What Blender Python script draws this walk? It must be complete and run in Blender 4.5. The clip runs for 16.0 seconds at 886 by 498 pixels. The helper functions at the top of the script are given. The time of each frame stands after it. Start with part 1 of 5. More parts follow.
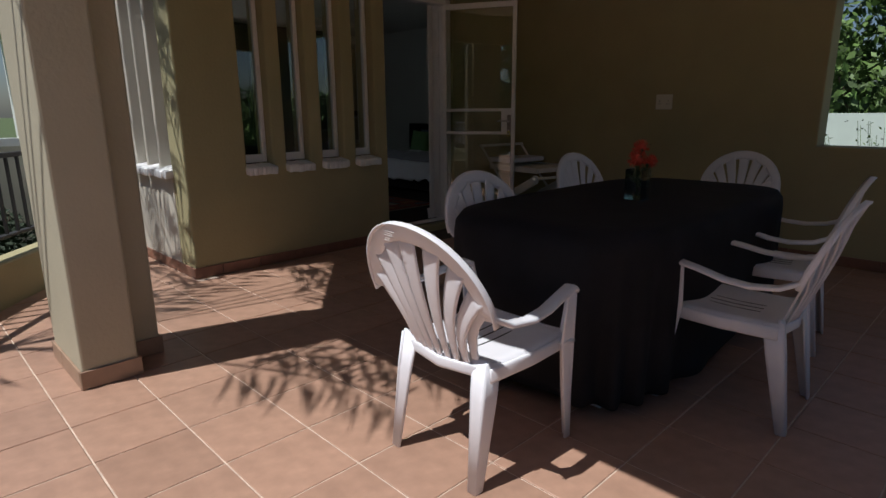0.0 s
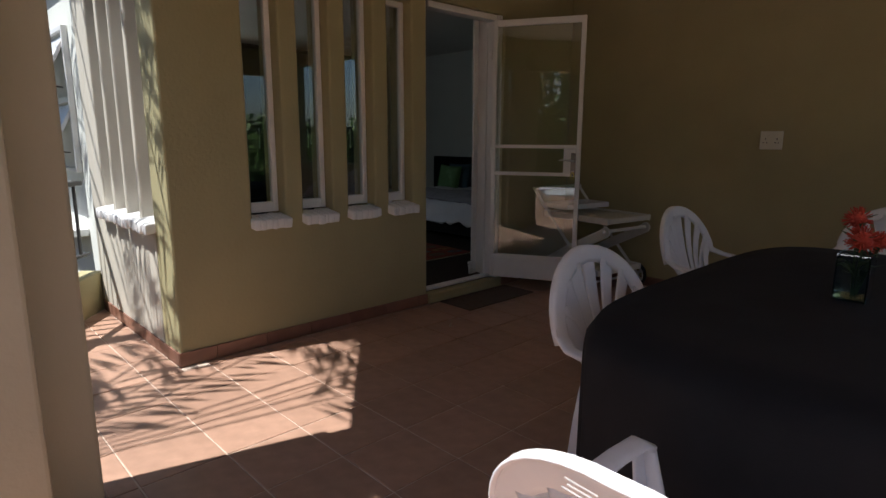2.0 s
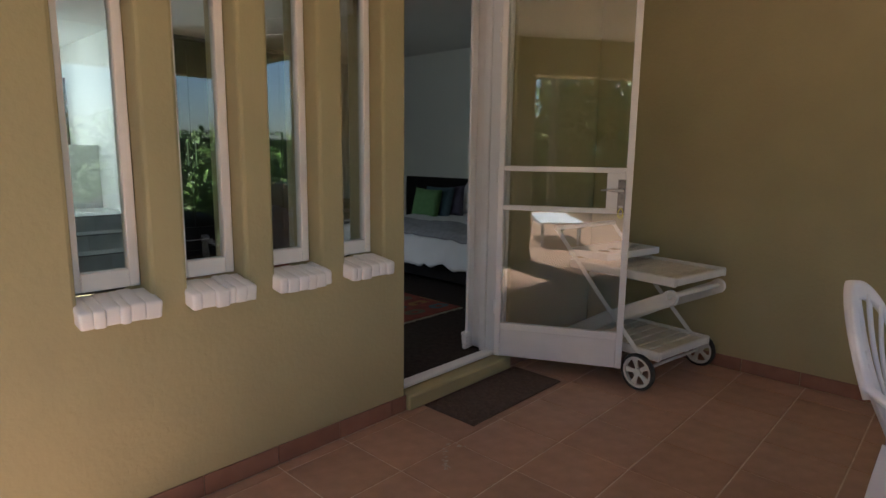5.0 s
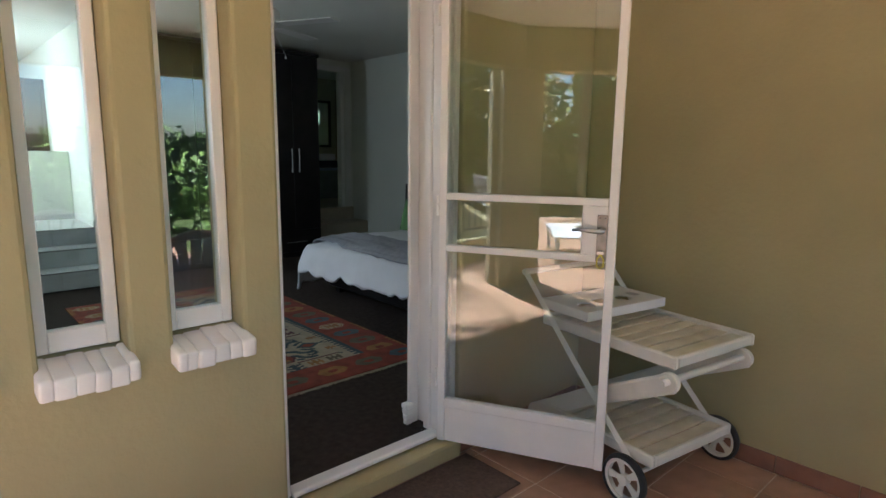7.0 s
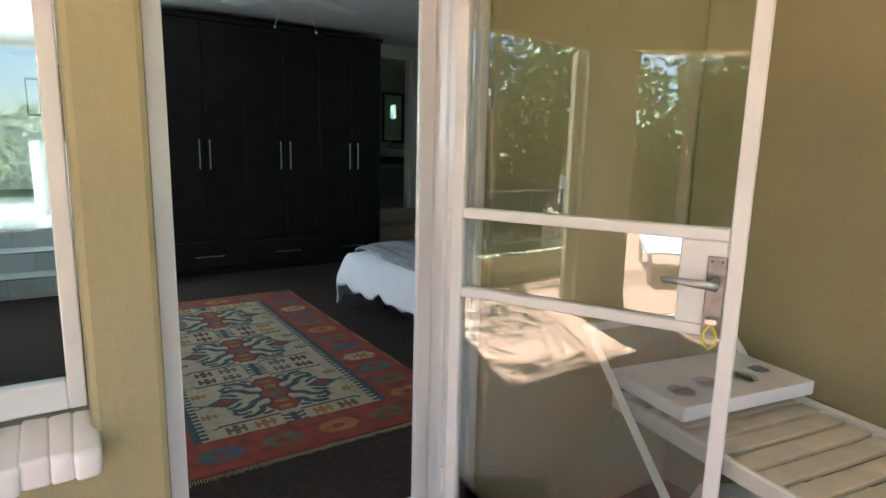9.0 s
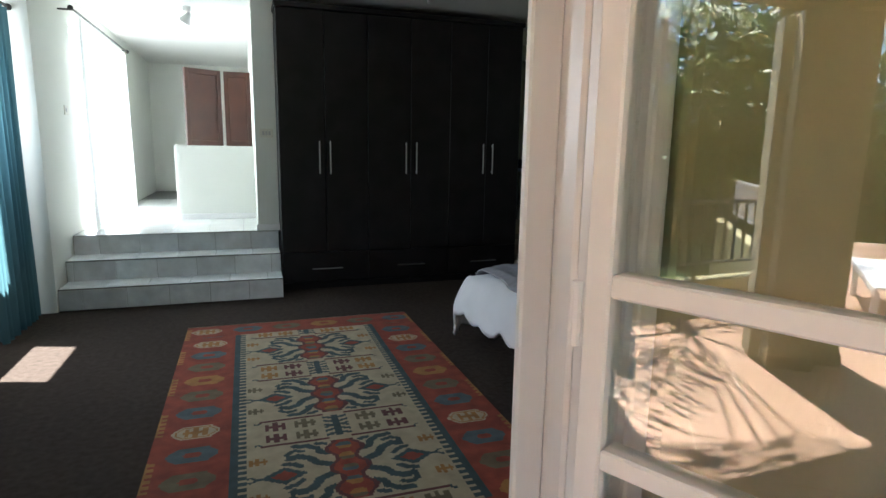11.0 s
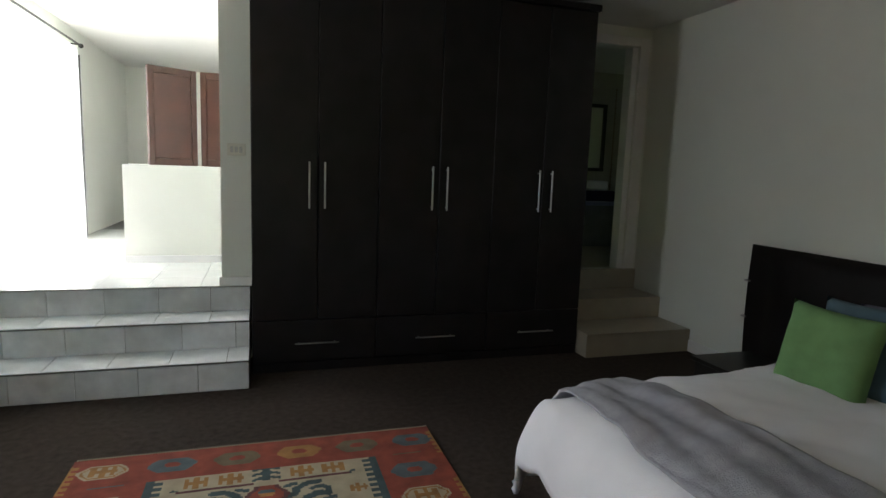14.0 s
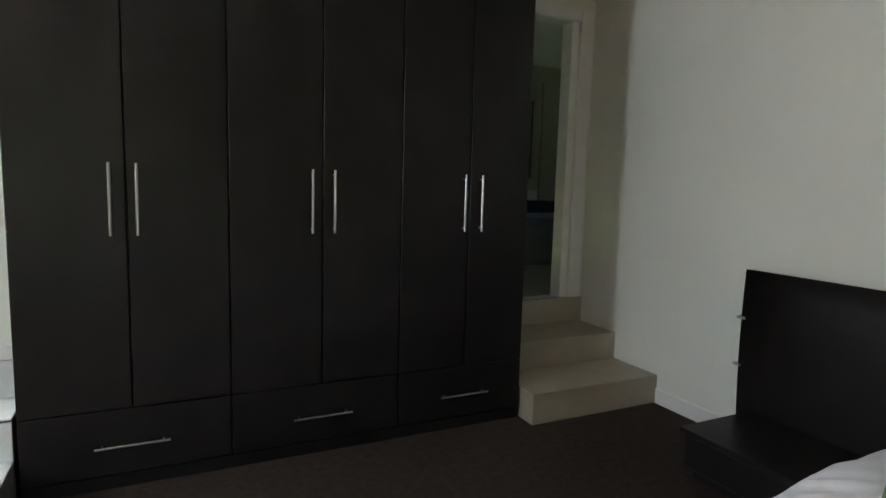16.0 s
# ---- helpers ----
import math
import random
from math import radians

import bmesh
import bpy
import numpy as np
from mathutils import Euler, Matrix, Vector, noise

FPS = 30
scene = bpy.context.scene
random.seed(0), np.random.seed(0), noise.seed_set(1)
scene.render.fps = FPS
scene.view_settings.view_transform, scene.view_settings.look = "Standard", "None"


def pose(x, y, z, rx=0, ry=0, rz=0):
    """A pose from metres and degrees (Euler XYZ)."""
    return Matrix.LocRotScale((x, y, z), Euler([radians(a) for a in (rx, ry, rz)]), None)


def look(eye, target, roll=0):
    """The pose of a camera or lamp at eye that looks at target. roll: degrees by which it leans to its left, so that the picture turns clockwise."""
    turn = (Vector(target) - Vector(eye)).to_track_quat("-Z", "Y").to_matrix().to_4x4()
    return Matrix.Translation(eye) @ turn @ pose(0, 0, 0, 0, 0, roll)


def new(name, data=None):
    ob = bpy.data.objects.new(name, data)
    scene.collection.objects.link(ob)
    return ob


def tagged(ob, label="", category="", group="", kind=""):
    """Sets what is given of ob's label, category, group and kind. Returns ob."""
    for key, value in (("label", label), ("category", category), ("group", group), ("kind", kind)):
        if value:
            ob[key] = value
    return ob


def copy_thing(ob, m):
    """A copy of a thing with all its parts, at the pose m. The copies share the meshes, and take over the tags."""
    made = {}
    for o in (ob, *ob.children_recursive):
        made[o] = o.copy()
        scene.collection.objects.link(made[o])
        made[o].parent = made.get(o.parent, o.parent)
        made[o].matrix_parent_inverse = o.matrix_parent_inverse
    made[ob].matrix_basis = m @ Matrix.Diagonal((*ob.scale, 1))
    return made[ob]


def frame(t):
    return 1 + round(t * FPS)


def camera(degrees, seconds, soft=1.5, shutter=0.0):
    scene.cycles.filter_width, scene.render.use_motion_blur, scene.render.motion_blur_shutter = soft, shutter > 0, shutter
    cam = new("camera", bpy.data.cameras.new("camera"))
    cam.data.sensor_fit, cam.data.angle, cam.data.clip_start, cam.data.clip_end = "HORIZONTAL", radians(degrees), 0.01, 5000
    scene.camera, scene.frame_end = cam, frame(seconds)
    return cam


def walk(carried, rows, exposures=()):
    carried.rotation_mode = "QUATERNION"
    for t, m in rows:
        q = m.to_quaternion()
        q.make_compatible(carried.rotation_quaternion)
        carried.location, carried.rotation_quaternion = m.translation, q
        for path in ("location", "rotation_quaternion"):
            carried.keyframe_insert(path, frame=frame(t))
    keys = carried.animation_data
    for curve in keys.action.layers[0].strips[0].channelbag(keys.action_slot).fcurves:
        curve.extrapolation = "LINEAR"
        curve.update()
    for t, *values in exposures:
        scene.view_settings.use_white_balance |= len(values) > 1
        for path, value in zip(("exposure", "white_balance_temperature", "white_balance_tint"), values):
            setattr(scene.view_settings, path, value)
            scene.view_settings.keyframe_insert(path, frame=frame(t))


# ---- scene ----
cam = camera(75.0, 16.0)
PATH = [
    (0, (-1.542, -4.14, 1.179), (-0.182, -2.75, 0.712), -0.5),
    (0.5, (-1.414, -3.913, 1.222), (-0.069, -2.507, 0.762), -0.1),
    (1, (-1.262, -3.672, 1.235), (0.082, -2.249, 0.824), -0.1),
    (1.5, (-1.151, -3.397, 1.248), (0.198, -1.974, 0.856), 0.2),
    (2, (-1.033, -3.16, 1.242), (0.324, -1.74, 0.865), 0.2),
    (2.5, (-0.864, -2.988, 1.237), (0.489, -1.559, 0.88), 0.1),
    (3, (-0.721, -2.8, 1.223), (0.645, -1.38, 0.88), 0.1),
    (3.5, (-0.572, -2.596, 1.256), (0.815, -1.197, 0.912), 0.3),
    (4, (-0.408, -2.402, 1.247), (1.012, -1.033, 0.919), 0.5),
    (4.2, (-0.347, -2.28, 1.227), (1.102, -0.937, 0.914), 0.6),
    (6.5, (0.719, -1.82, 1.341), (2.092, -0.42, 0.991), 1.0),
    (7, (0.937, -1.753, 1.362), (2.273, -0.303, 1.028), 0.7),
    (8, (1.329, -1.555, 1.37), (2.612, -0.059, 1.028), 1.1),
    (8.5, (1.503, -1.411, 1.366), (2.7, 0.148, 1.013), 1.2),
    (9, (1.667, -1.263, 1.351), (2.758, 0.377, 1.004), 1.4),
    (9.5, (1.811, -1.141, 1.346), (2.77, 0.581, 1.001), 1.7),
    (10, (1.909, -1.04, 1.334), (2.75, 0.74, 0.985), 2.0),
    (10.2, (1.962, -0.951, 1.336), (2.752, 0.852, 0.982), 1.6),
    (12.3, (2.346, 0.078, 1.302), (2.887, 1.978, 0.989), 2.0),
    (12.5, (2.348, 0.175, 1.293), (2.894, 2.076, 0.993), 2.2),
    (13, (2.387, 0.428, 1.322), (2.933, 2.329, 1.03), 2.1),
    (13.5, (2.435, 0.697, 1.347), (2.997, 2.596, 1.069), 2.2),
    (14, (2.509, 0.986, 1.347), (3.105, 2.876, 1.078), 2.1),
    (14.5, (2.581, 1.249, 1.342), (3.232, 3.122, 1.081), 2.0),
    (15, (2.704, 1.523, 1.358), (3.415, 3.375, 1.102), 1.9),
    (15.5, (2.825, 1.779, 1.331), (3.609, 3.603, 1.096), 1.7),
    (16, (2.96, 2.031, 1.325), (3.829, 3.818, 1.1), 1.6),
]
EXPO = [(0, -0.05, 5700, 10), (0.5, 0.2, 5710, 10), (1.5, 0.6, 5740, 10), (2, 0.8, 5750, 10), (2.5, 1.06, 5800, 10), (4, 1.85, 5750, 8), (6.5, 3.1, 5600, 5), (7, 3.3, 5550, 4), (8.5, 3.85, 5500, 3),
        (10, 3.95, 5450, 3), (12.5, 3.05, 6400, 14), (13, 3.25, 6400, 13), (14, 3.75, 6400, 12), (15, 4.27, 6500, 10), (15.5, 4.48, 6450, 11), (16, 5.0, 6300, 14)]
walk(cam, [(t, look(e, g, r)) for t, e, g, r in PATH], EXPO)

# ---- light ----
SUN_DIR = Vector((-0.962, 0.273, 2.05)).normalized()
sun = bpy.data.lights.new("sun", "SUN")
sun.energy, sun.angle, sun.color = 5.0, radians(0.53), (1.0, 0.93, 0.82)
new("sun", sun).matrix_basis = look(SUN_DIR * 20, (0, 0, 0))
world = bpy.data.worlds.new("world")
scene.world = world
world.use_nodes = True
wn = world.node_tree
sky = wn.nodes.new("ShaderNodeTexSky")
sky.sky_type, sky.sun_disc = "NISHITA", False
sky.sun_elevation = math.asin(SUN_DIR.z)
sky.sun_rotation = math.atan2(SUN_DIR.x, SUN_DIR.y)
wn.links.new(sky.outputs[0], wn.nodes["Background"].inputs[0])
wn.nodes["Background"].inputs[1].default_value = 0.047


def window_lamp(name, at, w, h, power, rx, rz):
    """The sky's light through a window's opening."""
    la = bpy.data.lights.new(name, "AREA")
    la.shape, la.size, la.size_y, la.energy, la.color = "RECTANGLE", w, h, power, (0.96, 0.97, 0.98)
    new(name, la).matrix_basis = pose(*at, rx, 0, rz)


window_lamp("bedroom_window_light", (0.31, 3.5, 1.7), 0.8, 0.9, 2.3, 90, -90)
window_lamp("glass_door_light", (0.79, 6.25, 1.45), 1.8, 1.7, 7.6, 90, -90)


# ---- materials ----
def mat(name, color, rough=0.6, metal=0.0, var=0.12, scale=8.0, bump=0.1, bump_scale=120.0, stain=0.0,
        per_object=0.0, spec=0.5, dist=0.002, coat=0.0, color2=None):
    m = bpy.data.materials.new(name)
    m.use_nodes = True
    n, l = m.node_tree.nodes, m.node_tree.links
    b = n["Principled BSDF"]
    b.inputs["Roughness"].default_value = rough
    b.inputs["Metallic"].default_value = metal
    b.inputs["Specular IOR Level"].default_value = spec
    b.inputs["Coat Weight"].default_value = coat
    co = n.new("ShaderNodeTexCoord")
    big = n.new("ShaderNodeTexNoise")
    big.inputs["Scale"].default_value = scale
    big.inputs["Detail"].default_value = 5
    l.new(co.outputs["Object"], big.inputs["Vector"])
    c2 = color2 or tuple(c * (1 - var) for c in color)
    c1 = tuple(min(1, c * (1 + var)) for c in color)
    mix = n.new("ShaderNodeMix")
    mix.data_type = "RGBA"
    mix.inputs[6].default_value, mix.inputs[7].default_value = (*c2, 1), (*c1, 1)
    ramp = n.new("ShaderNodeMapRange")
    ramp.inputs[1].default_value, ramp.inputs[2].default_value = 0.3, 0.7
    l.new(big.outputs[0], ramp.inputs[0])
    l.new(ramp.outputs[0], mix.inputs[0])
    out = mix.outputs[2]
    if stain:
        st = n.new("ShaderNodeTexNoise")
        st.inputs["Scale"].default_value = scale * 0.23
        st.inputs["Detail"].default_value = 8
        l.new(co.outputs["Object"], st.inputs["Vector"])
        r2 = n.new("ShaderNodeMapRange")
        r2.inputs[1].default_value, r2.inputs[2].default_value = 0.45, 0.7
        r2.inputs[3].default_value, r2.inputs[4].default_value = 0, stain
        l.new(st.outputs[0], r2.inputs[0])
        mx = n.new("ShaderNodeMix")
        mx.data_type = "RGBA"
        mx.inputs[7].default_value = (*[c * 0.55 for c in color], 1)
        l.new(r2.outputs[0], mx.inputs[0])
        l.new(out, mx.inputs[6])
        out = mx.outputs[2]
    if per_object:
        oi = n.new("ShaderNodeObjectInfo")
        r3 = n.new("ShaderNodeMapRange")
        r3.inputs[3].default_value, r3.inputs[4].default_value = 1 - per_object, 1 + per_object
        l.new(oi.outputs["Random"], r3.inputs[0])
        hv = n.new("ShaderNodeHueSaturation")
        l.new(r3.outputs[0], hv.inputs["Value"])
        l.new(out, hv.inputs["Color"])
        out = hv.outputs[0]
    l.new(out, b.inputs["Base Color"])
    fine = n.new("ShaderNodeTexNoise")
    fine.inputs["Scale"].default_value = bump_scale
    fine.inputs["Detail"].default_value = 3
    l.new(co.outputs["Object"], fine.inputs["Vector"])
    rr = n.new("ShaderNodeMapRange")
    rr.inputs[3].default_value, rr.inputs[4].default_value = max(0, rough - 0.08), min(1, rough + 0.08)
    l.new(fine.outputs[0], rr.inputs[0])
    l.new(rr.outputs[0], b.inputs["Roughness"])
    if bump:
        bp = n.new("ShaderNodeBump")
        bp.inputs["Strength"].default_value, bp.inputs["Distance"].default_value = bump, dist
        l.new(fine.outputs[0], bp.inputs["Height"])
        l.new(bp.outputs[0], b.inputs["Normal"])
    return m


def glass(name, tint=(0.95, 0.98, 0.96)):
    m = bpy.data.materials.new(name)
    m.use_nodes = True
    n, l = m.node_tree.nodes, m.node_tree.links
    n.remove(n["Principled BSDF"])
    g, t, mx, fr = (n.new("ShaderNode" + k) for k in ("BsdfGlossy", "BsdfTransparent", "MixShader", "Fresnel"))
    g.inputs["Roughness"].default_value = 0.0
    t.inputs[0].default_value = (*tint, 1)
    fr.inputs["IOR"].default_value = 1.52
    k = n.new("ShaderNodeMath")
    k.operation, k.use_clamp = "MULTIPLY", True
    k.inputs[1].default_value = 2.15
    l.new(fr.outputs[0], k.inputs[0])
    l.new(k.outputs[0], mx.inputs[0])
    l.new(t.outputs[0], mx.inputs[1])
    l.new(g.outputs[0], mx.inputs[2])
    l.new(mx.outputs[0], n["Material Output"].inputs[0])
    return m


PALE = mat("pale_cream_plaster", (0.54, 0.5, 0.42), 0.72, var=0.05, scale=2.5, bump=0.35, bump_scale=60, dist=0.003)
OLIVE = mat("olive_plaster", (0.37, 0.33, 0.178), 0.72, var=0.05, scale=2.5, bump=0.5, bump_scale=48, dist=0.004)
# olive plaster made paler and sandier, carrying the floor's bounced light on the pillar
SANDY_LIT = mat("bounce_lit_sandy_plaster", (0.44, 0.395, 0.285), 0.72, var=0.05, scale=2.5, bump=0.5, bump_scale=48, dist=0.004)
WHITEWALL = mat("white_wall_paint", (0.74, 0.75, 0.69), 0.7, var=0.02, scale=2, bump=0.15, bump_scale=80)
CEIL = mat("ceiling_paint", (0.7, 0.7, 0.66), 0.8, var=0.02, scale=2, bump=0.1)
TILE = mat("terracotta_tile", (0.375, 0.225, 0.155), 0.42, var=0.12, scale=14, bump=0.12, bump_scale=90, stain=0.35, per_object=0.08)
GROUT = mat("tile_grout", (0.58, 0.46, 0.36), 0.85, var=0.2, scale=20)
SKIRT = mat("brown_skirting_tile", (0.24, 0.12, 0.08), 0.4, var=0.1, scale=12, per_object=0.07)
METAL_WHITE = mat("white_gloss_paint", (0.78, 0.77, 0.76), 0.35, var=0.03, scale=9, bump=0.12, bump_scale=60)
SILLPAINT = mat("white_sill_paint", (0.78, 0.77, 0.76), 0.4, var=0.04, scale=12, bump=0.2, bump_scale=40, dist=0.004)
PLASTIC = mat("white_plastic", (0.76, 0.75, 0.78), 0.38, var=0.03, scale=10, bump=0.05)
BLACKCLOTH = mat("black_tablecloth", (0.0155, 0.0155, 0.018), 0.85, var=0.2, scale=6, bump=0.3, bump_scale=300, spec=0.2)
CARPET = mat("brown_carpet", (0.045, 0.034, 0.028), 0.95, var=0.25, scale=30, bump=0.8, bump_scale=400, dist=0.004, spec=0.1)
WENGE = mat("wenge_veneer", (0.0125, 0.0105, 0.0105), 0.4, var=0.3, scale=5, bump=0.12, bump_scale=90, spec=0.24)
MARBLE = mat("pale_marble_tile", (0.7, 0.72, 0.73), 0.3, var=0.14, scale=9, bump=0.05, stain=0.5, per_object=0.13)
STEPGROUT = mat("grey_step_grout", (0.16, 0.16, 0.155), 0.9, var=0.2, scale=30)
CREAM = mat("cream_tile", (0.37, 0.325, 0.245), 0.35, var=0.06, scale=9, bump=0.05, per_object=0.03)
PLATE = mat("worn_steel", (0.25, 0.24, 0.23), 0.4, 1.0, var=0.2, scale=40, bump=0.1)
STEEL = mat("brushed_steel", (0.5, 0.49, 0.48), 0.33, 1.0, var=0.05, scale=20, bump=0.05)
GLASS = glass("window_glass")
IRON = mat("dark_iron_paint", (0.03, 0.028, 0.026), 0.5, var=0.2, scale=20)
GRASS = mat("grass", (0.07, 0.1, 0.03), 0.9, var=0.3, scale=5, bump=0.6, bump_scale=60, dist=0.02)
MAHOG = mat("mahogany_wood", (0.05, 0.015, 0.007), 0.45, var=0.25, scale=5, bump=0.08)
LINEN = mat("white_linen", (0.74, 0.74, 0.77), 0.85, var=0.03, scale=8, bump=0.3, bump_scale=200)
LEAF = mat("foliage", (0.085, 0.14, 0.03), 0.6, var=0.4, scale=3, bump=0.0)
BARK = mat("bark", (0.16, 0.12, 0.09), 0.9, var=0.3, scale=15, bump=0.6, bump_scale=40, dist=0.01)
RUGRED = mat("rug_red_wool", (0.2, 0.038, 0.02), 0.95, var=0.25, scale=14, bump=0.6, bump_scale=300)
RUGCREAM = mat("rug_cream_wool", (0.33, 0.28, 0.19), 0.95, var=0.15, scale=14, bump=0.6, bump_scale=300)


# ---- building helpers ----
def finish(name, bm, material, parent=None, label="", smooth=False):
    me = bpy.data.meshes.new(name)
    bmesh.ops.recalc_face_normals(bm, faces=bm.faces)
    if smooth:
        for f in bm.faces:
            f.smooth = True
    bm.to_mesh(me)
    bm.free()
    me.materials.append(material)
    ob = new(name, me)
    if parent is not None:
        ob.parent = parent
    if label:
        ob["label"] = label
    return ob


def part(name, bm, material, parent, label="", smooth=False):
    return finish(name, bm, material, parent, label, smooth)


def box(bm, lo, hi, bevel=0.0, m=None, seg=1):
    """A box from lo to hi, with its edges bevelled, turned by the matrix m."""
    vs = [bm.verts.new((x, y, z)) for x in (lo[0], hi[0]) for y in (lo[1], hi[1]) for z in (lo[2], hi[2])]
    fs = [bm.faces.new([vs[i] for i in q]) for q in
          ((0, 1, 3, 2), (4, 6, 7, 5), (0, 4, 5, 1), (2, 3, 7, 6), (0, 2, 6, 4), (1, 5, 7, 3))]
    bm.normal_update()
    if bevel:
        es = list({e for f in fs for e in f.edges})
        r = bmesh.ops.bevel(bm, geom=es, offset=bevel, segments=seg, profile=0.5, affect="EDGES")
        vs = list({v for f in r["faces"] for v in f.verts} | {v for v in vs if v.is_valid})
    if m is not None:
        bmesh.ops.transform(bm, matrix=m, verts=vs)
    return vs


def boxpart(name, lo, hi, material, parent=None, bevel=0.0, label="", m=None, seg=1):
    bm = bmesh.new()
    box(bm, lo, hi, bevel, m, seg)
    return finish(name, bm, material, parent, label)


def cells(name, xs, ys, zs, solid, material, m=None, bevel=0.0):
    """Solid cells of a grid, with faces only where solid meets open."""
    bm = bmesh.new()
    v = {}

    def vert(i, j, k):
        if (i, j, k) not in v:
            v[i, j, k] = bm.verts.new((xs[i], ys[j], zs[k]))
        return v[i, j, k]
    nx, ny, nz = len(xs) - 1, len(ys) - 1, len(zs) - 1

    def full(i, j, k):
        return 0 <= i < nx and 0 <= j < ny and 0 <= k < nz and solid((xs[i] + xs[i + 1]) / 2, (ys[j] + ys[j + 1]) / 2, (zs[k] + zs[k + 1]) / 2)
    for i in range(nx):
        for j in range(ny):
            for k in range(nz):
                if not full(i, j, k):
                    continue
                for d, q in (((-1, 0, 0), ((0, 0, 0), (0, 0, 1), (0, 1, 1), (0, 1, 0))), ((1, 0, 0), ((1, 0, 0), (1, 1, 0), (1, 1, 1), (1, 0, 1))),
                             ((0, -1, 0), ((0, 0, 0), (1, 0, 0), (1, 0, 1), (0, 0, 1))), ((0, 1, 0), ((0, 1, 0), (0, 1, 1), (1, 1, 1), (1, 1, 0))),
                             ((0, 0, -1), ((0, 0, 0), (0, 1, 0), (1, 1, 0), (1, 0, 0))), ((0, 0, 1), ((0, 0, 1), (1, 0, 1), (1, 1, 1), (0, 1, 1)))):
                    if not full(i + d[0], j + d[1], k + d[2]):
                        bm.faces.new([vert(i + a, j + b, k + c) for a, b, c in q])
    if bevel:
        bmesh.ops.recalc_face_normals(bm, faces=bm.faces)
        es = [e for e in bm.edges if len(e.link_faces) == 2 and e.calc_face_angle() > 0.5]
        bmesh.ops.bevel(bm, geom=es, offset=bevel, segments=2, profile=0.5, affect="EDGES")
    ob = finish(name, bm, material)
    if m is not None:
        ob.matrix_basis = m
    return tagged(ob, kind="structure")


def prism(bm, pts, z0, z1):
    lo = [bm.verts.new((x, y, z0)) for x, y in pts]
    hi = [bm.verts.new((x, y, z1)) for x, y in pts]
    n = len(pts)
    bm.faces.new(lo[::-1])
    bm.faces.new(hi)
    for i in range(n):
        bm.faces.new((lo[i], lo[(i + 1) % n], hi[(i + 1) % n], hi[i]))


def rod(bm, a, b, r, n=8, r2=None):
    """A round bar from a to b."""
    a, b = Vector(a), Vector(b)
    q = (b - a).to_track_quat("Z", "Y").to_matrix().to_4x4()
    bmesh.ops.create_cone(bm, cap_ends=True, segments=n, radius1=r, radius2=r if r2 is None else r2, depth=(b - a).length,
                          matrix=Matrix.Translation((a + b) / 2) @ q)


# ---- structure ----
FZ = 0.067    # bedroom floor
UZ = 0.565    # upper level
CZ = 2.55
WIN_R = [0.676, 1.012, 1.348, 1.684]
WIN_W = 0.215


def in_hole(x, z):
    if 1.82 < x < 2.66 and 0.06 < z < 2.2:
        return True
    return any(r - WIN_W < x < r and 0.76 < z < 2.16 for r in WIN_R)


xs = sorted([0, 1.82, 2.66, 5.77] + WIN_R + [r - WIN_W for r in WIN_R])
cells("wall_south", xs, [0, 0.25], [-0.1, 0.06, 0.76, 2.16, 2.2, 2.9], lambda x, y, z: not in_hole(x, z), OLIVE, bevel=0.014)
# side wall of the house, with slim windows
SW = [0.235, 0.5, 0.765, 1.03]
cells("wall_side", [0, 0.25], sorted([0.252, 1.56] + SW[1:] + [w + 0.215 for w in SW]), [-0.1, 0.76, 2.16, 2.9],
      lambda x, y, z: not (0.76 < z < 2.16 and any(w < y < w + 0.215 for w in SW)), PALE, bevel=0.012)
cells("wall_terrace_east", [3.58, 3.8], [-5.1, -4.8, -2.96, -0.002], [-0.1, 0.89, 2.3, 2.9],
      lambda x, y, z: not (-4.8 < y < -2.96 and 0.89 < z < 2.3), OLIVE, bevel=0.01)
# terrace ceiling and beams
bm = bmesh.new()
prism(bm, [(0, 0), (-0.72, -0.9), (-0.94, -1.2), (-0.94, -5.1), (3.58, -5.1), (3.58, 0)], 2.55, 2.75)
tagged(finish("ceiling_terrace", bm, CEIL), kind="structure")
bm = bmesh.new()
box(bm, (-0.94, -5.1, 2.15), (-0.7, -1.15, 2.9))
box(bm, (-0.698, -5.1, 2.15), (3.578, -4.86, 2.549))
tagged(finish("beam_west", bm, OLIVE), kind="structure")
bm = bmesh.new()
prism(bm, [(-0.02, -0.002), (-0.72, -0.9), (-0.94, -1.146), (-0.7, -1.146), (-0.55, -0.93), (0.17, -0.002)], 2.152, 2.9)
tagged(finish("beam_diagonal", bm, OLIVE), kind="structure")

# interior shell
cells("wall_bedroom_west", [0.12, 0.3], [1.244, 3.1, 3.9, 4.298], [-0.1, 1.3, 2.2, 2.9], lambda x, y, z: not (3.1 < y < 3.9 and 1.3 < z < 2.2), WHITEWALL)
cells("wall_upper_west", [0.56, 0.8], [4.5, 5.3, 7.2, 9.7], [-0.1, UZ, 2.35, 2.9], lambda x, y, z: not (5.3 < y < 7.2 and UZ < z < 2.35), WHITEWALL)
cells("wall_bedroom_east", [5.57, 5.77], [0.252, 5.188], [-0.1, 2.9], lambda x, y, z: True, WHITEWALL)
cells("wall_upper_north", [0.56, 2.38], [9.7, 9.9], [-0.1, 2.9], lambda x, y, z: True, WHITEWALL)
cells("wall_step_west", [0.0, 0.8], [4.3, 4.5], [-0.1, 2.9], lambda x, y, z: x < 0.8, WHITEWALL)
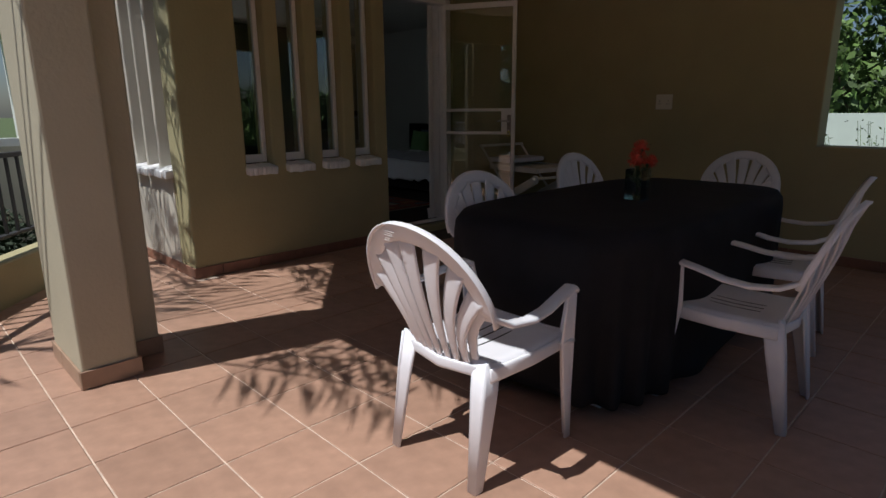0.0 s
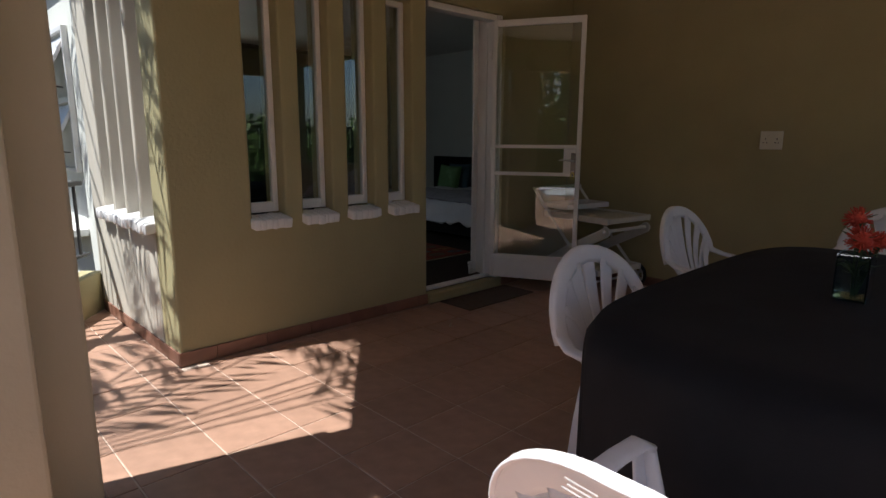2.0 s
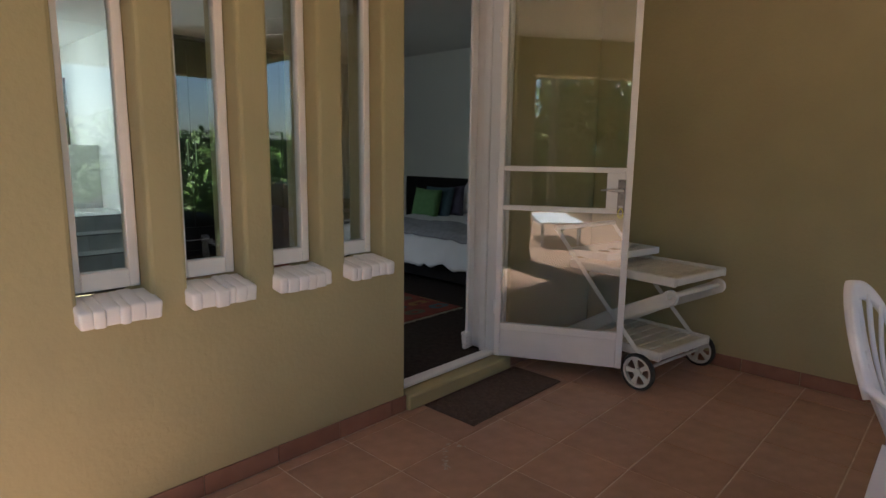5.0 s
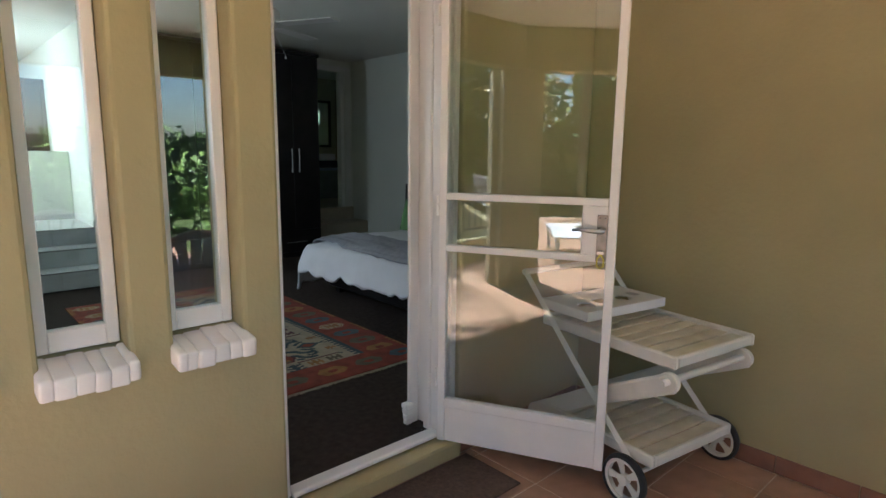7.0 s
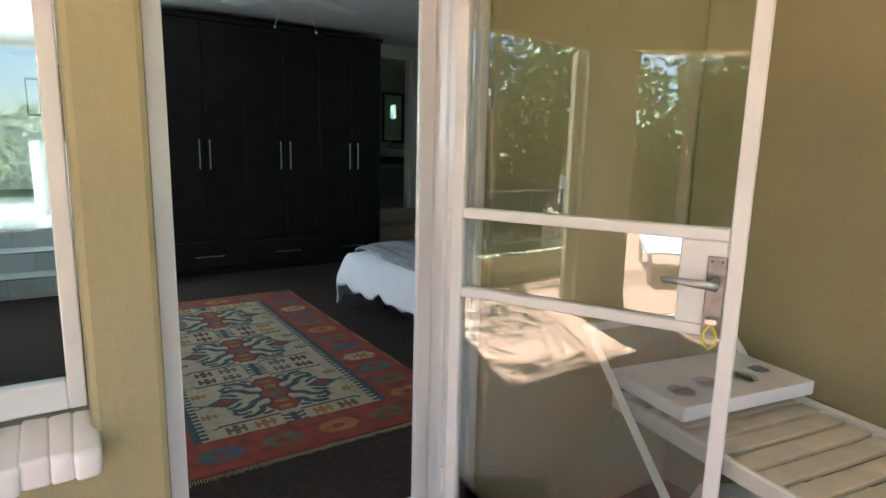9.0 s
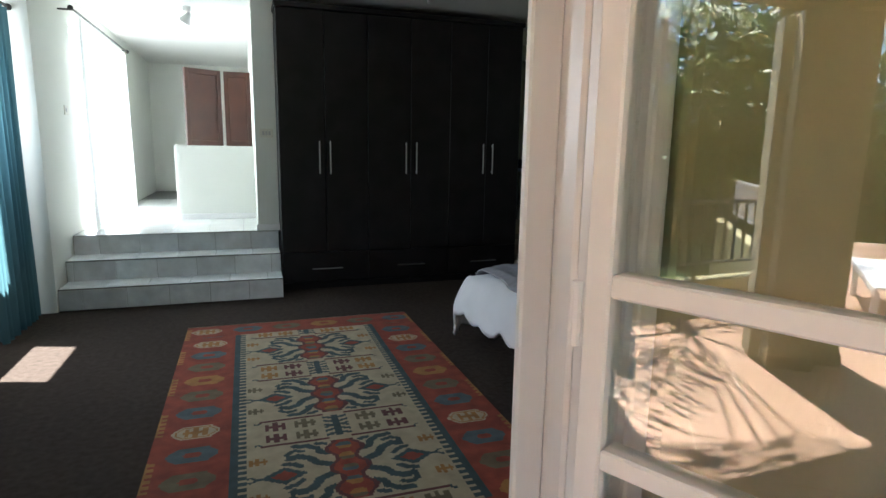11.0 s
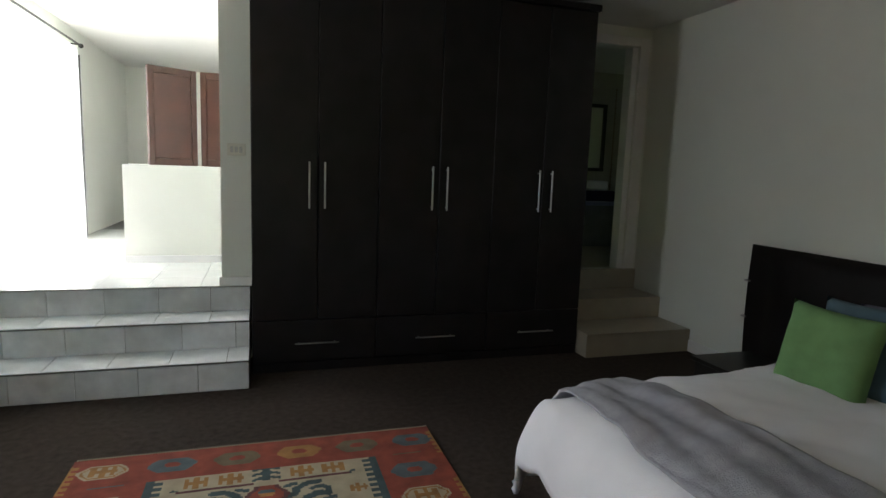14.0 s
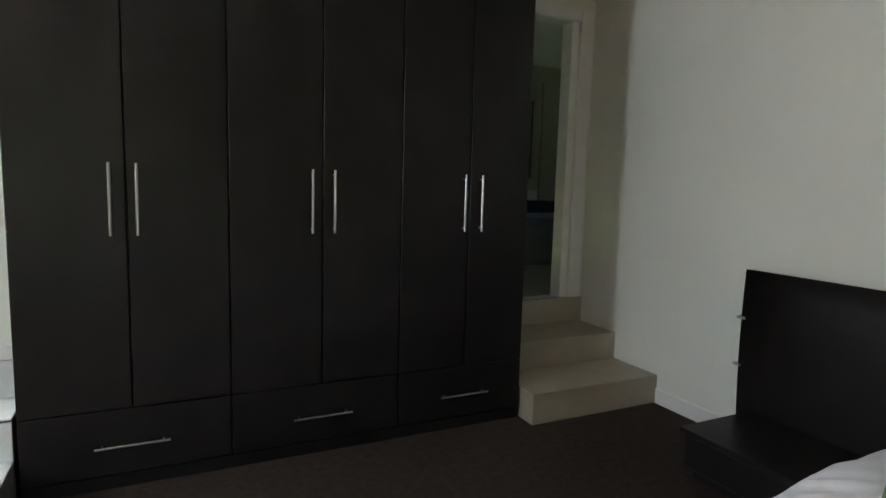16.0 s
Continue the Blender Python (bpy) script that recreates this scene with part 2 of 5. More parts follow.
cells("wall_wardrobe_back", [2.26, 2.45, 4.85, 5.45, 7.0], [5.19, 5.31], [-0.1, UZ, 2.4, 2.9], lambda x, y, z: not (4.85 < x < 5.45 and UZ < z < 2.4), WHITEWALL)
cells("pillar_bedroom", [2.26, 2.44], [4.86, 5.19], [UZ, 2.9], lambda x, y, z: True, WHITEWALL)
cells("wall_partition", [2.26, 2.38], [5.312, 9.698], [UZ, 2.9], lambda x, y, z: True, WHITEWALL)
cells("wall_low", [1.52, 2.257], [5.8, 5.92], [UZ, 1.31], lambda x, y, z: True, WHITEWALL)
cells("ceiling", [-0.0, 5.77], [0.25, 9.9], [CZ, 2.8], lambda x, y, z: True, CEIL)
cells("floor_bedroom", [0.25, 5.57], [0.1, 4.9], [-0.1, FZ], lambda x, y, z: True, CARPET)

# ground and terrace slab
bm = bmesh.new()
prism(bm, [(-400, -400), (400, -400), (400, 400), (-400, 400)], -1.5, -0.9)
tagged(finish("ground", bm, GRASS), kind="structure")
bm = bmesh.new()
prism(bm, [(-7, -9), (3.58, -9), (3.58, 0.1), (0.0, 0.1), (0.02, 1.3), (0.02, 1.56), (-0.47, 0.97), (-1.12, 0.22), (-2.6, -1.6), (-7, -1.6)], -0.9, -0.004)
tagged(finish("terrace_slab", bm, GROUT), kind="structure")

# steps
cells("steps_marble", [0.8, 2.43], [4.34, 4.6, 4.86, 9.7], [FZ, FZ + 0.167, FZ + 0.333, UZ - 0.002],
      lambda x, y, z: z < FZ + 0.167 or (y > 4.6 and z < FZ + 0.333) or y > 4.86, STEPGROUT)
cells("steps_cream", [4.69, 5.57, 6.9], [4.45, 4.82, 5.17, 5.312, 7.1], [FZ, FZ + 0.167, FZ + 0.333, UZ - 0.002],
      lambda x, y, z: (x < 5.57 or y > 5.312) and (z < FZ + 0.167 or (y > 4.82 and z < FZ + 0.333) or y > 5.17), CREAM)

# ---- shape helpers ----
def thing(name, label, category, group="", at=(0, 0, 0), rz=0.0):
    ob = new(name)
    ob.matrix_basis = pose(*at, 0, 0, rz)
    return tagged(ob, label, category, group)


def ribbon(bm, pts, sides, t, n=8, power=0.6):
    """A bar of rounded flat section along pts; sides are the half-width vectors, t the half-thickness."""
    rings = []
    pts = [Vector(p) for p in pts]
    for i, p in enumerate(pts):
        d = (pts[min(i + 1, len(pts) - 1)] - pts[max(i - 1, 0)]).normalized()
        s = Vector(sides[i] if isinstance(sides, list) else sides)
        s = s - d * s.dot(d)
        nrm = d.cross(s).normalized() * (t[i] if isinstance(t, list) else t)
        ring = []
        for k in range(n):
            a = 2 * math.pi * (k + 0.5) / n
            c, q = math.cos(a), math.sin(a)
            ring.append(bm.verts.new(p + s * math.copysign(abs(c) ** power, c) + nrm * math.copysign(abs(q) ** power, q)))
        rings.append(ring)
    for a, b in zip(rings, rings[1:]):
        for k in range(n):
            bm.faces.new((a[k], a[(k + 1) % n], b[(k + 1) % n], b[k]))
    bm.faces.new(rings[0][::-1])
    bm.faces.new(rings[-1])


def sheet(bm, fn, nu, nv):
    """A sheet of nu by nv cells over fn(u, v), u and v from 0 to 1."""
    g = [[bm.verts.new(fn(i / nu, j / nv)) for j in range(nv + 1)] for i in range(nu + 1)]
    for i in range(nu):
        for j in range(nv):
            bm.faces.new((g[i][j], g[i + 1][j], g[i + 1][j + 1], g[i][j + 1]))


def solid(ob, t, offset=-1.0):
    md = ob.modifiers.new("thickness", "SOLIDIFY")
    md.thickness, md.offset = t, offset
    return ob


def lathe(bm, prof, n=20, m=None, hoop=False):
    rings = [[bm.verts.new((r * math.cos(2 * math.pi * k / n), r * math.sin(2 * math.pi * k / n), z)) for k in range(n)] for r, z in prof]
    for a, b in zip(rings, rings[1:] + (rings[:1] if hoop else [])):
        for k in range(n):
            bm.faces.new((a[k], a[(k + 1) % n], b[(k + 1) % n], b[k]))
    if not hoop:
        bm.faces.new(rings[0][::-1])
        bm.faces.new(rings[-1])
    if m is not None:
        bmesh.ops.transform(bm, matrix=m, verts=[v for r in rings for v in r])


def clip(poly, a, b):
    """The part of poly to the right of the line from a to b."""
    out = []
    for i, p in enumerate(poly):
        q = poly[(i + 1) % len(poly)]
        sp = (b[0] - a[0]) * (p[1] - a[1]) - (b[1] - a[1]) * (p[0] - a[0])
        sq = (b[0] - a[0]) * (q[1] - a[1]) - (b[1] - a[1]) * (q[0] - a[0])
        if sp <= 0:
            out.append(p)
        if sp * sq < 0:
            k = sp / (sp - sq)
            out.append((p[0] + (q[0] - p[0]) * k, p[1] + (q[1] - p[1]) * k))
    return out


def shrink(poly, d):
    """poly, a convex one, with its edges moved in by d."""
    n, out = len(poly), []
    area = sum(poly[i][0] * poly[(i + 1) % n][1] - poly[(i + 1) % n][0] * poly[i][1] for i in range(n)) / 2
    sg = 1 if area > 0 else -1
    c = Vector((sum(p[0] for p in poly) / n, sum(p[1] for p in poly) / n))
    for p in poly:
        v = Vector(p) - c
        out.append(tuple(c + v * max(0.0, 1 - d * 1.3 / max(v.length, 0.001))))
    return out


def tile_bm(bm, poly, z, depth=0.006, rim=0.003):
    n = len(poly)
    top = shrink(poly, rim)
    rings = [[bm.verts.new((*p, zz)) for p in q] for q, zz in ((poly, z - depth), (poly, z - rim * 0.6), (top, z))]
    bm.faces.new(rings[2])
    for a, b in zip(rings, rings[1:]):
        for k in range(n):
            bm.faces.new((a[k], a[(k + 1) % n], b[(k + 1) % n], b[k]))


# ---- pillar, parapet and its rail ----
cells("pillar", [-1.045, -0.815, -0.655], [-1.378, -1.18, -0.93, -0.86], [-0.004, 2.149],
      lambda x, y, z: x < -0.815 or -1.18 < y < -0.93, SANDY_LIT, bevel=0.012)
PAR = [(0.02, 1.56), (-0.47, 0.97), (-1.12, 0.22), (-2.6, -1.6)]


def along(a, b, w, z0, z1, name, material, bevel=0.01):
    """A wall from a to b, w wide to the outer side."""
    d = (Vector(b) - Vector(a))
    bm = bmesh.new()
    box(bm, (0, -w, z0), (d.length, 0, z1), bevel)
    ob = finish(name, bm, material)
    ob.matrix_basis = pose(*a, 0, 0, 0, math.degrees(math.atan2(d.y, d.x)))
    return tagged(ob, kind="structure")


parapet = along(PAR[0], PAR[3], 0.16, -0.9, 0.28, "parapet", OLIVE)
along((-2.64, -1.6), (-6.9, -1.6), 0.16, -0.9, 0.28, "parapet", OLIVE)

railing = thing("railing", "dark painted steel railing with upright bars on a low plastered parapet", "railing")
d = Vector(PAR[3]) - Vector(PAR[0])
railing.matrix_basis = pose(PAR[0][0], PAR[0][1], 0, 0, 0, math.degrees(math.atan2(d.y, d.x)))
for nm, z, h in (("top_rail", 0.905, 0.032), ("bottom_rail", 0.4, 0.02)):
    boxpart(nm, (0.02, -0.11, z), (d.length, -0.065, z + h), IRON, railing, 0.004)
bal = None
k = 0
while 0.1 + k * 0.115 < d.length - 0.02:
    x = 0.1 + k * 0.115
    if bal is None:
        bal = boxpart("baluster", (-0.008, -0.097, 0.42), (0.008, -0.08, 0.905), IRON, railing)
        bal.location.x = x
    else:
        o = new("baluster", bal.data)
        o.parent, o.location.x = railing, x
    k += 1
for x in (0.3, 1.9, 2.9):
    boxpart("post", (x - 0.012, -0.1, 0.27), (x + 0.012, -0.076, 0.39), IRON, railing)
# farther rail across the open deck
r2 = thing("railing", "pale painted deck railing along the far terrace edge", "railing", at=(-6.8, -1.7, 0), rz=0)
for nm, z, h in (("top_rail", 0.87, 0.035), ("bottom_rail", 0.38, 0.02)):
    boxpart(nm, (0, -0.02, z), (4.1, 0.02, z + h), METAL_WHITE, r2, 0.004)
bal = None
for k in range(36):
    if bal is None:
        bal = boxpart("baluster", (-0.008, -0.008, 0.4), (0.008, 0.008, 0.87), METAL_WHITE, r2)
    else:
        o = new("baluster", bal.data)
        o.parent, o.location.x = r2, k * 0.115

# ---- side of the house beyond the parapet ----
sill_w = tagged(new("window_9"), kind="structure")
cells("wall_setback", [0.122, 0.3], [1.562, 2.0], [-0.9, 2.9], lambda x, y, z: True, PALE)
for k in range(22):
    boxpart("window_sill", (-0.07, 2.3 + k * 0.075, 0.43 + 0.004 * (k % 3)), (0.119, 2.3 + k * 0.075 + 0.071, 0.497 - 0.003 * (k % 2)), SILLPAINT, sill_w, 0.01)
FROST = mat("obscure_glass", (0.62, 0.64, 0.66), 0.3, var=0.1, scale=25, bump=0.9, bump_scale=45, dist=0.006)
for y0, z0, z1 in ((2.36, 1.04, 1.5), (2.36, 1.58, 2.04)):
    w = thing("window_sash", "top-hung steel window sash with obscured glass standing open", "window")
    m = Matrix.Translation((0.12, y0, z1)) @ Euler((0, radians(27), 0)).to_matrix().to_4x4()
    h_, w_ = z1 - z0, 0.62
    bm = bmesh.new()
    box(bm, (-0.008, 0.001, -h_ + 0.001), (-0.002, w_ - 0.001, -0.001), 0.0, m)
    part("pane", bm, FROST, w)
    bm = bmesh.new()
    for a, b in (((-0.018, -0.022, -h_), (0.008, 0, 0)), ((-0.018, w_, -h_), (0.008, w_ + 0.022, 0)), ((-0.018, -0.022, 0.001), (0.008, w_ + 0.022, 0.022)), ((-0.018, -0.022, -h_ - 0.022), (0.008, w_ + 0.022, -h_ - 0.001))):
        box(bm, a, b, 0.003, m)
    part("frame", bm, METAL_WHITE, w)
    bm = bmesh.new()
    rod(bm, m @ Vector((0.004, w_ / 2, -h_ + 0.05)), (0.125, y0 + w_ / 2, z0 + 0.07), 0.005, 6)
    part("stay_arm", bm, IRON, w)
bm = bmesh.new()
for lo, hi in (((0.075, 2.3, 0.96), (0.119, 2.335, 2.1)), ((0.075, 3.01, 0.96), (0.119, 3.045, 2.1)), ((0.076, 2.3355, 2.062), (0.118, 3.0095, 2.099)), ((0.076, 2.3355, 0.961), (0.118, 3.0095, 0.99)), ((0.076, 2.3355, 1.515), (0.118, 3.0095, 1.56))):
    box(bm, lo, hi, 0.003)
part("window_frame", bm, METAL_WHITE, sill_w)

# ---- painted brick sills and slim windows ----
def slim_window(k, m, seed):
    """A slim window: opening from x = -0.215 to 0, outer wall face at y = 0."""
    rnd = random.Random(seed)
    w = new("window_%d" % k)
    w.matrix_basis = m
    tagged(w, kind="structure")
    W = 0.215
    bm = bmesh.new()
    for lo, hi in (((-W + 0.003, 0.085, 0.8), (-W + 0.036, 0.125, 2.157)), ((-0.036, 0.085, 0.8), (-0.003, 0.125, 2.157)),
                   ((-W + 0.036, 0.086, 0.8), (-0.036, 0.124, 0.86)), ((-W + 0.036, 0.086, 2.12), (-0.036, 0.124, 2.157))):
        box(bm, lo, hi, 0.003)
    part("window_frame", bm, METAL_WHITE, w)
    g = boxpart("pane", (-W + 0.034, 0.103, 0.857), (-0.034, 0.107, 2.122), GLASS, w)
    g.visible_shadow = False
    bm = bmesh.new()
    x = -W - 0.014
    edges = [0.027, 0.043, 0.033, 0.05, 0.038, 0.046]
    rnd.shuffle(edges)
    for e in edges:
        dz, dy = rnd.uniform(-0.004, 0.004), rnd.uniform(-0.008, 0.006)
        vs = box(bm, (x, -0.06 + dy, 0.735 + dz), (x + e + 0.004, 0.082, 0.795 + dz), 0.009, seg=2)
        for v in vs:
            if v.is_valid:
                v.co.z += (v.co.y - 0.08) * 0.16
                v.co += noise.noise_vector(v.co * 18 + Vector((seed, 0, 0))) * 0.004
        x += e
    part("window_sill", bm, SILLPAINT, w, "white painted brick sill with rounded ribs", smooth=True)
    return w


for i, r in enumerate(WIN_R):
    slim_window(i + 1, pose(r, 0, 0), i)
for i, y in enumerate(SW):
    slim_window(i + 5, pose(0, y, 0, 0, 0, -90), 10 + i)


# ---- door ----
HINGE = Vector((2.562, 0.03, 0))
LEAF_A = -63.0
frame_ob = new("door_frame")
tagged(frame_ob, kind="structure")
bm = bmesh.new()
box(bm, (2.603, 0.02, 0.075), (2.657, 0.13, 2.197), 0.004)
box(bm, (1.823, 0.075, 0.075), (1.864, 0.14, 2.197), 0.004)
box(bm, (1.864, 0.03, 2.152), (2.603, 0.13, 2.197), 0.004)
box(bm, (2.615, 0.005, 0.076), (2.64, 0.02, 2.19), 0.003)
part("jamb", bm, METAL_WHITE, frame_ob)
bm = bmesh.new()
box(bm, (1.865, 0.055, 0.078), (2.602, 0.12, 0.1), 0.005)
part("threshold", bm, METAL_WHITE, frame_ob)
bm = bmesh.new()
box(bm, (2.637, 0.131, 0.075), (2.659, 0.27, 2.197), 0.003)
box(bm, (2.6, 0.134, 0.075), (2.637, 0.18, 2.197), 0.006)
box(bm, (2.582, 0.255, 0.07), (2.637, 0.275, 2.2), 0.004)
for q in range(4):
    box(bm, (2.562 - 0.004 * q, 0.25 - 0.004 * q, 0.068 + 0.028 * q), (2.6, 0.282, 0.094 + 0.028 * q), 0.006)
part("casing", bm, METAL_WHITE, frame_ob)
bm = bmesh.new()
box(bm, (1.825, -0.03, -0.002), (2.655, 0.054, 0.076), 0.008)
tagged(finish("door_step", bm, OLIVE), kind="structure")

door = new("door_1")
door.matrix_basis = pose(*HINGE, 0, 0, LEAF_A)
tagged(door, kind="structure")
L, ZB, ZT = 0.715, 0.095, 2.147
Y0, Y1 = -0.018, 0.018
for nm, lo, hi in (("stile", (0, Y0, ZB), (0.034, Y1, ZT)), ("stile", (L - 0.034, Y0, ZB), (L, Y1, ZT)),
                   ("top_rail", (0.0345, Y0, 2.1), (L - 0.0345, Y1, ZT)), ("lock_rail", (0.0345, Y0, 1.165), (L - 0.0345, Y1, 1.193)),
                   ("lock_rail", (0.0345, Y0, 0.949), (L - 0.0345, Y1, 0.976)), ("bottom_rail", (0.0345, Y0, 0.255), (L - 0.0345, Y1, 0.294)),
                   ("lock_block", (L - 0.13, Y0 + 0.001, 0.9765), (L - 0.0345, Y1 - 0.001, 1.1645)),
                   ("kick_panel", (0.0345, Y0 + 0.006, ZB), (L - 0.0345, Y1 - 0.006, 0.2545))):
    boxpart(nm, lo, hi, METAL_WHITE, door, 0.003)
for z0, z1, x1 in ((0.292, 0.951, L - 0.032), (0.974, 1.167, L - 0.128), (1.191, 2.102, L - 0.032)):
    g = boxpart("pane", (0.032, -0.002, z0), (x1, 0.002, z1), GLASS, door)
    g.visible_shadow = False
bm = bmesh.new()
box(bm, (L - 0.072, Y0 - 0.004, 0.955), (L - 0.034, Y0 - 0.0005, 1.132), 0.0015)
plate = part("handle_plate", bm, PLATE, door, "worn steel lever plate")
bm = bmesh.new()
hx = L - 0.053
rod(bm, (hx, Y0 - 0.004, 1.073), (hx, Y0 - 0.045, 1.073), 0.011, 12)
ribbon(bm, [(hx + 0.006, Y0 - 0.045, 1.073), (hx - 0.03, Y0 - 0.048, 1.076), (hx - 0.07, Y0 - 0.046, 1.078), (hx - 0.105, Y0 - 0.034, 1.074)],
       [(0, 0, 0.01), (0, 0, 0.009), (0, 0, 0.007), (0, 0, 0.005)], 0.006)
part("lever", bm, STEEL, plate, smooth=True)
bm = bmesh.new()
for z in (0.966, 1.121):
    for x in (L - 0.063, L - 0.043):
        rod(bm, (x, Y0 - 0.006, z), (x, Y0 - 0.003, z), 0.003, 8)
part("screw", bm, IRON, plate)
bm = bmesh.new()
rod(bm, (hx, Y0 - 0.004, 0.99), (hx, Y0 - 0.02, 0.99), 0.006, 10)
box(bm, (hx - 0.012, Y0 - 0.024, 0.984), (hx + 0.012, Y0 - 0.021, 0.996), 0.001)
part("key", bm, STEEL, plate)
YEL = mat("yellow_plastic_tag", (0.55, 0.5, 0.05), 0.4)
bm = bmesh.new()
ribbon(bm, [(hx, Y0 - 0.02, 0.985), (hx - 0.012, Y0 - 0.021, 0.965), (hx - 0.012, Y0 - 0.021, 0.94), (hx, Y0 - 0.02, 0.928), (hx + 0.012, Y0 - 0.019, 0.94), (hx + 0.012, Y0 - 0.019, 0.965), (hx + 0.001, Y0 - 0.02, 0.984)],
       (0, 0.004, 0), 0.003)
part("key_tag", bm, YEL, plate, "yellow plastic key tag")
bm = bmesh.new()
for z in (0.35, 1.1, 1.85):
    rod(bm, (-0.006, Y0 - 0.004, z), (-0.006, Y0 - 0.004, z + 0.08), 0.007, 8)
part("hinge", bm, METAL_WHITE, door)

RUBBER = mat("black_rubber", (0.02, 0.02, 0.02), 0.7, var=0.2, scale=30)
MATM = mat("charcoal_door_mat", (0.09, 0.062, 0.047), 0.95, var=0.3, scale=60, bump=0.9, bump_scale=500, dist=0.004)
bm = bmesh.new()
box(bm, (1.92, -0.36, 0.0), (2.68, -0.035, 0.008), 0.004)
tagged(finish("door_mat", bm, MATM), "thin charcoal door mat on the tiles by the door step", "mat")

# dried white residue on the tiles near the mat
rnd = random.Random(31)
bm = bmesh.new()
for k in range(26):
    a = k / 25 * 3.4
    c = Vector((1.66 + 0.09 * math.cos(a) + rnd.gauss(0, 0.008), -0.45 + 0.06 * math.sin(a * 1.6) + rnd.gauss(0, 0.008), 0))
    r = rnd.uniform(0.004, 0.013)
    prism(bm, [(c.x + r * rnd.uniform(0.5, 1.3) * math.cos(q), c.y + r * rnd.uniform(0.4, 1.0) * math.sin(q)) for q in (0, 1.2, 2.4, 3.6, 5)], 0.0006, 0.0012)
tagged(finish("residue", bm, mat("dried_white_residue", (0.42, 0.36, 0.3), 0.9, var=0.3, scale=90)), "dried white streaky residue on the terracotta tiles near the door mat", "stain", "", "stuff")

# socket
SOCKET = mat("ivory_socket_plastic", (0.68, 0.66, 0.58), 0.35, var=0.02)
so = thing("wall_socket", "ivory double wall socket with square pin holes on the olive wall", "socket", at=(3.58, -1.74, 1.235), rz=-90)
boxpart("face_plate", (-0.075, -0.012, -0.065), (0.075, -0.0005, 0.065), SOCKET, so, 0.004)
for cx in (-0.038, 0.038):
    boxpart("pin_hole", (cx - 0.003, -0.0135, 0.004), (cx + 0.003, -0.0124, 0.015), RUBBER, so)
    for sx in (-0.011, 0.011):
        boxpart("pin_hole", (cx + sx - 0.004, -0.0135, -0.02), (cx + sx + 0.004, -0.0124, -0.014), RUBBER, so)
for cx in (-0.02, 0.02):
    boxpart("switch", (cx - 0.006, -0.017, 0.02), (cx + 0.006, -0.0125, 0.036), SOCKET, so, 0.002)


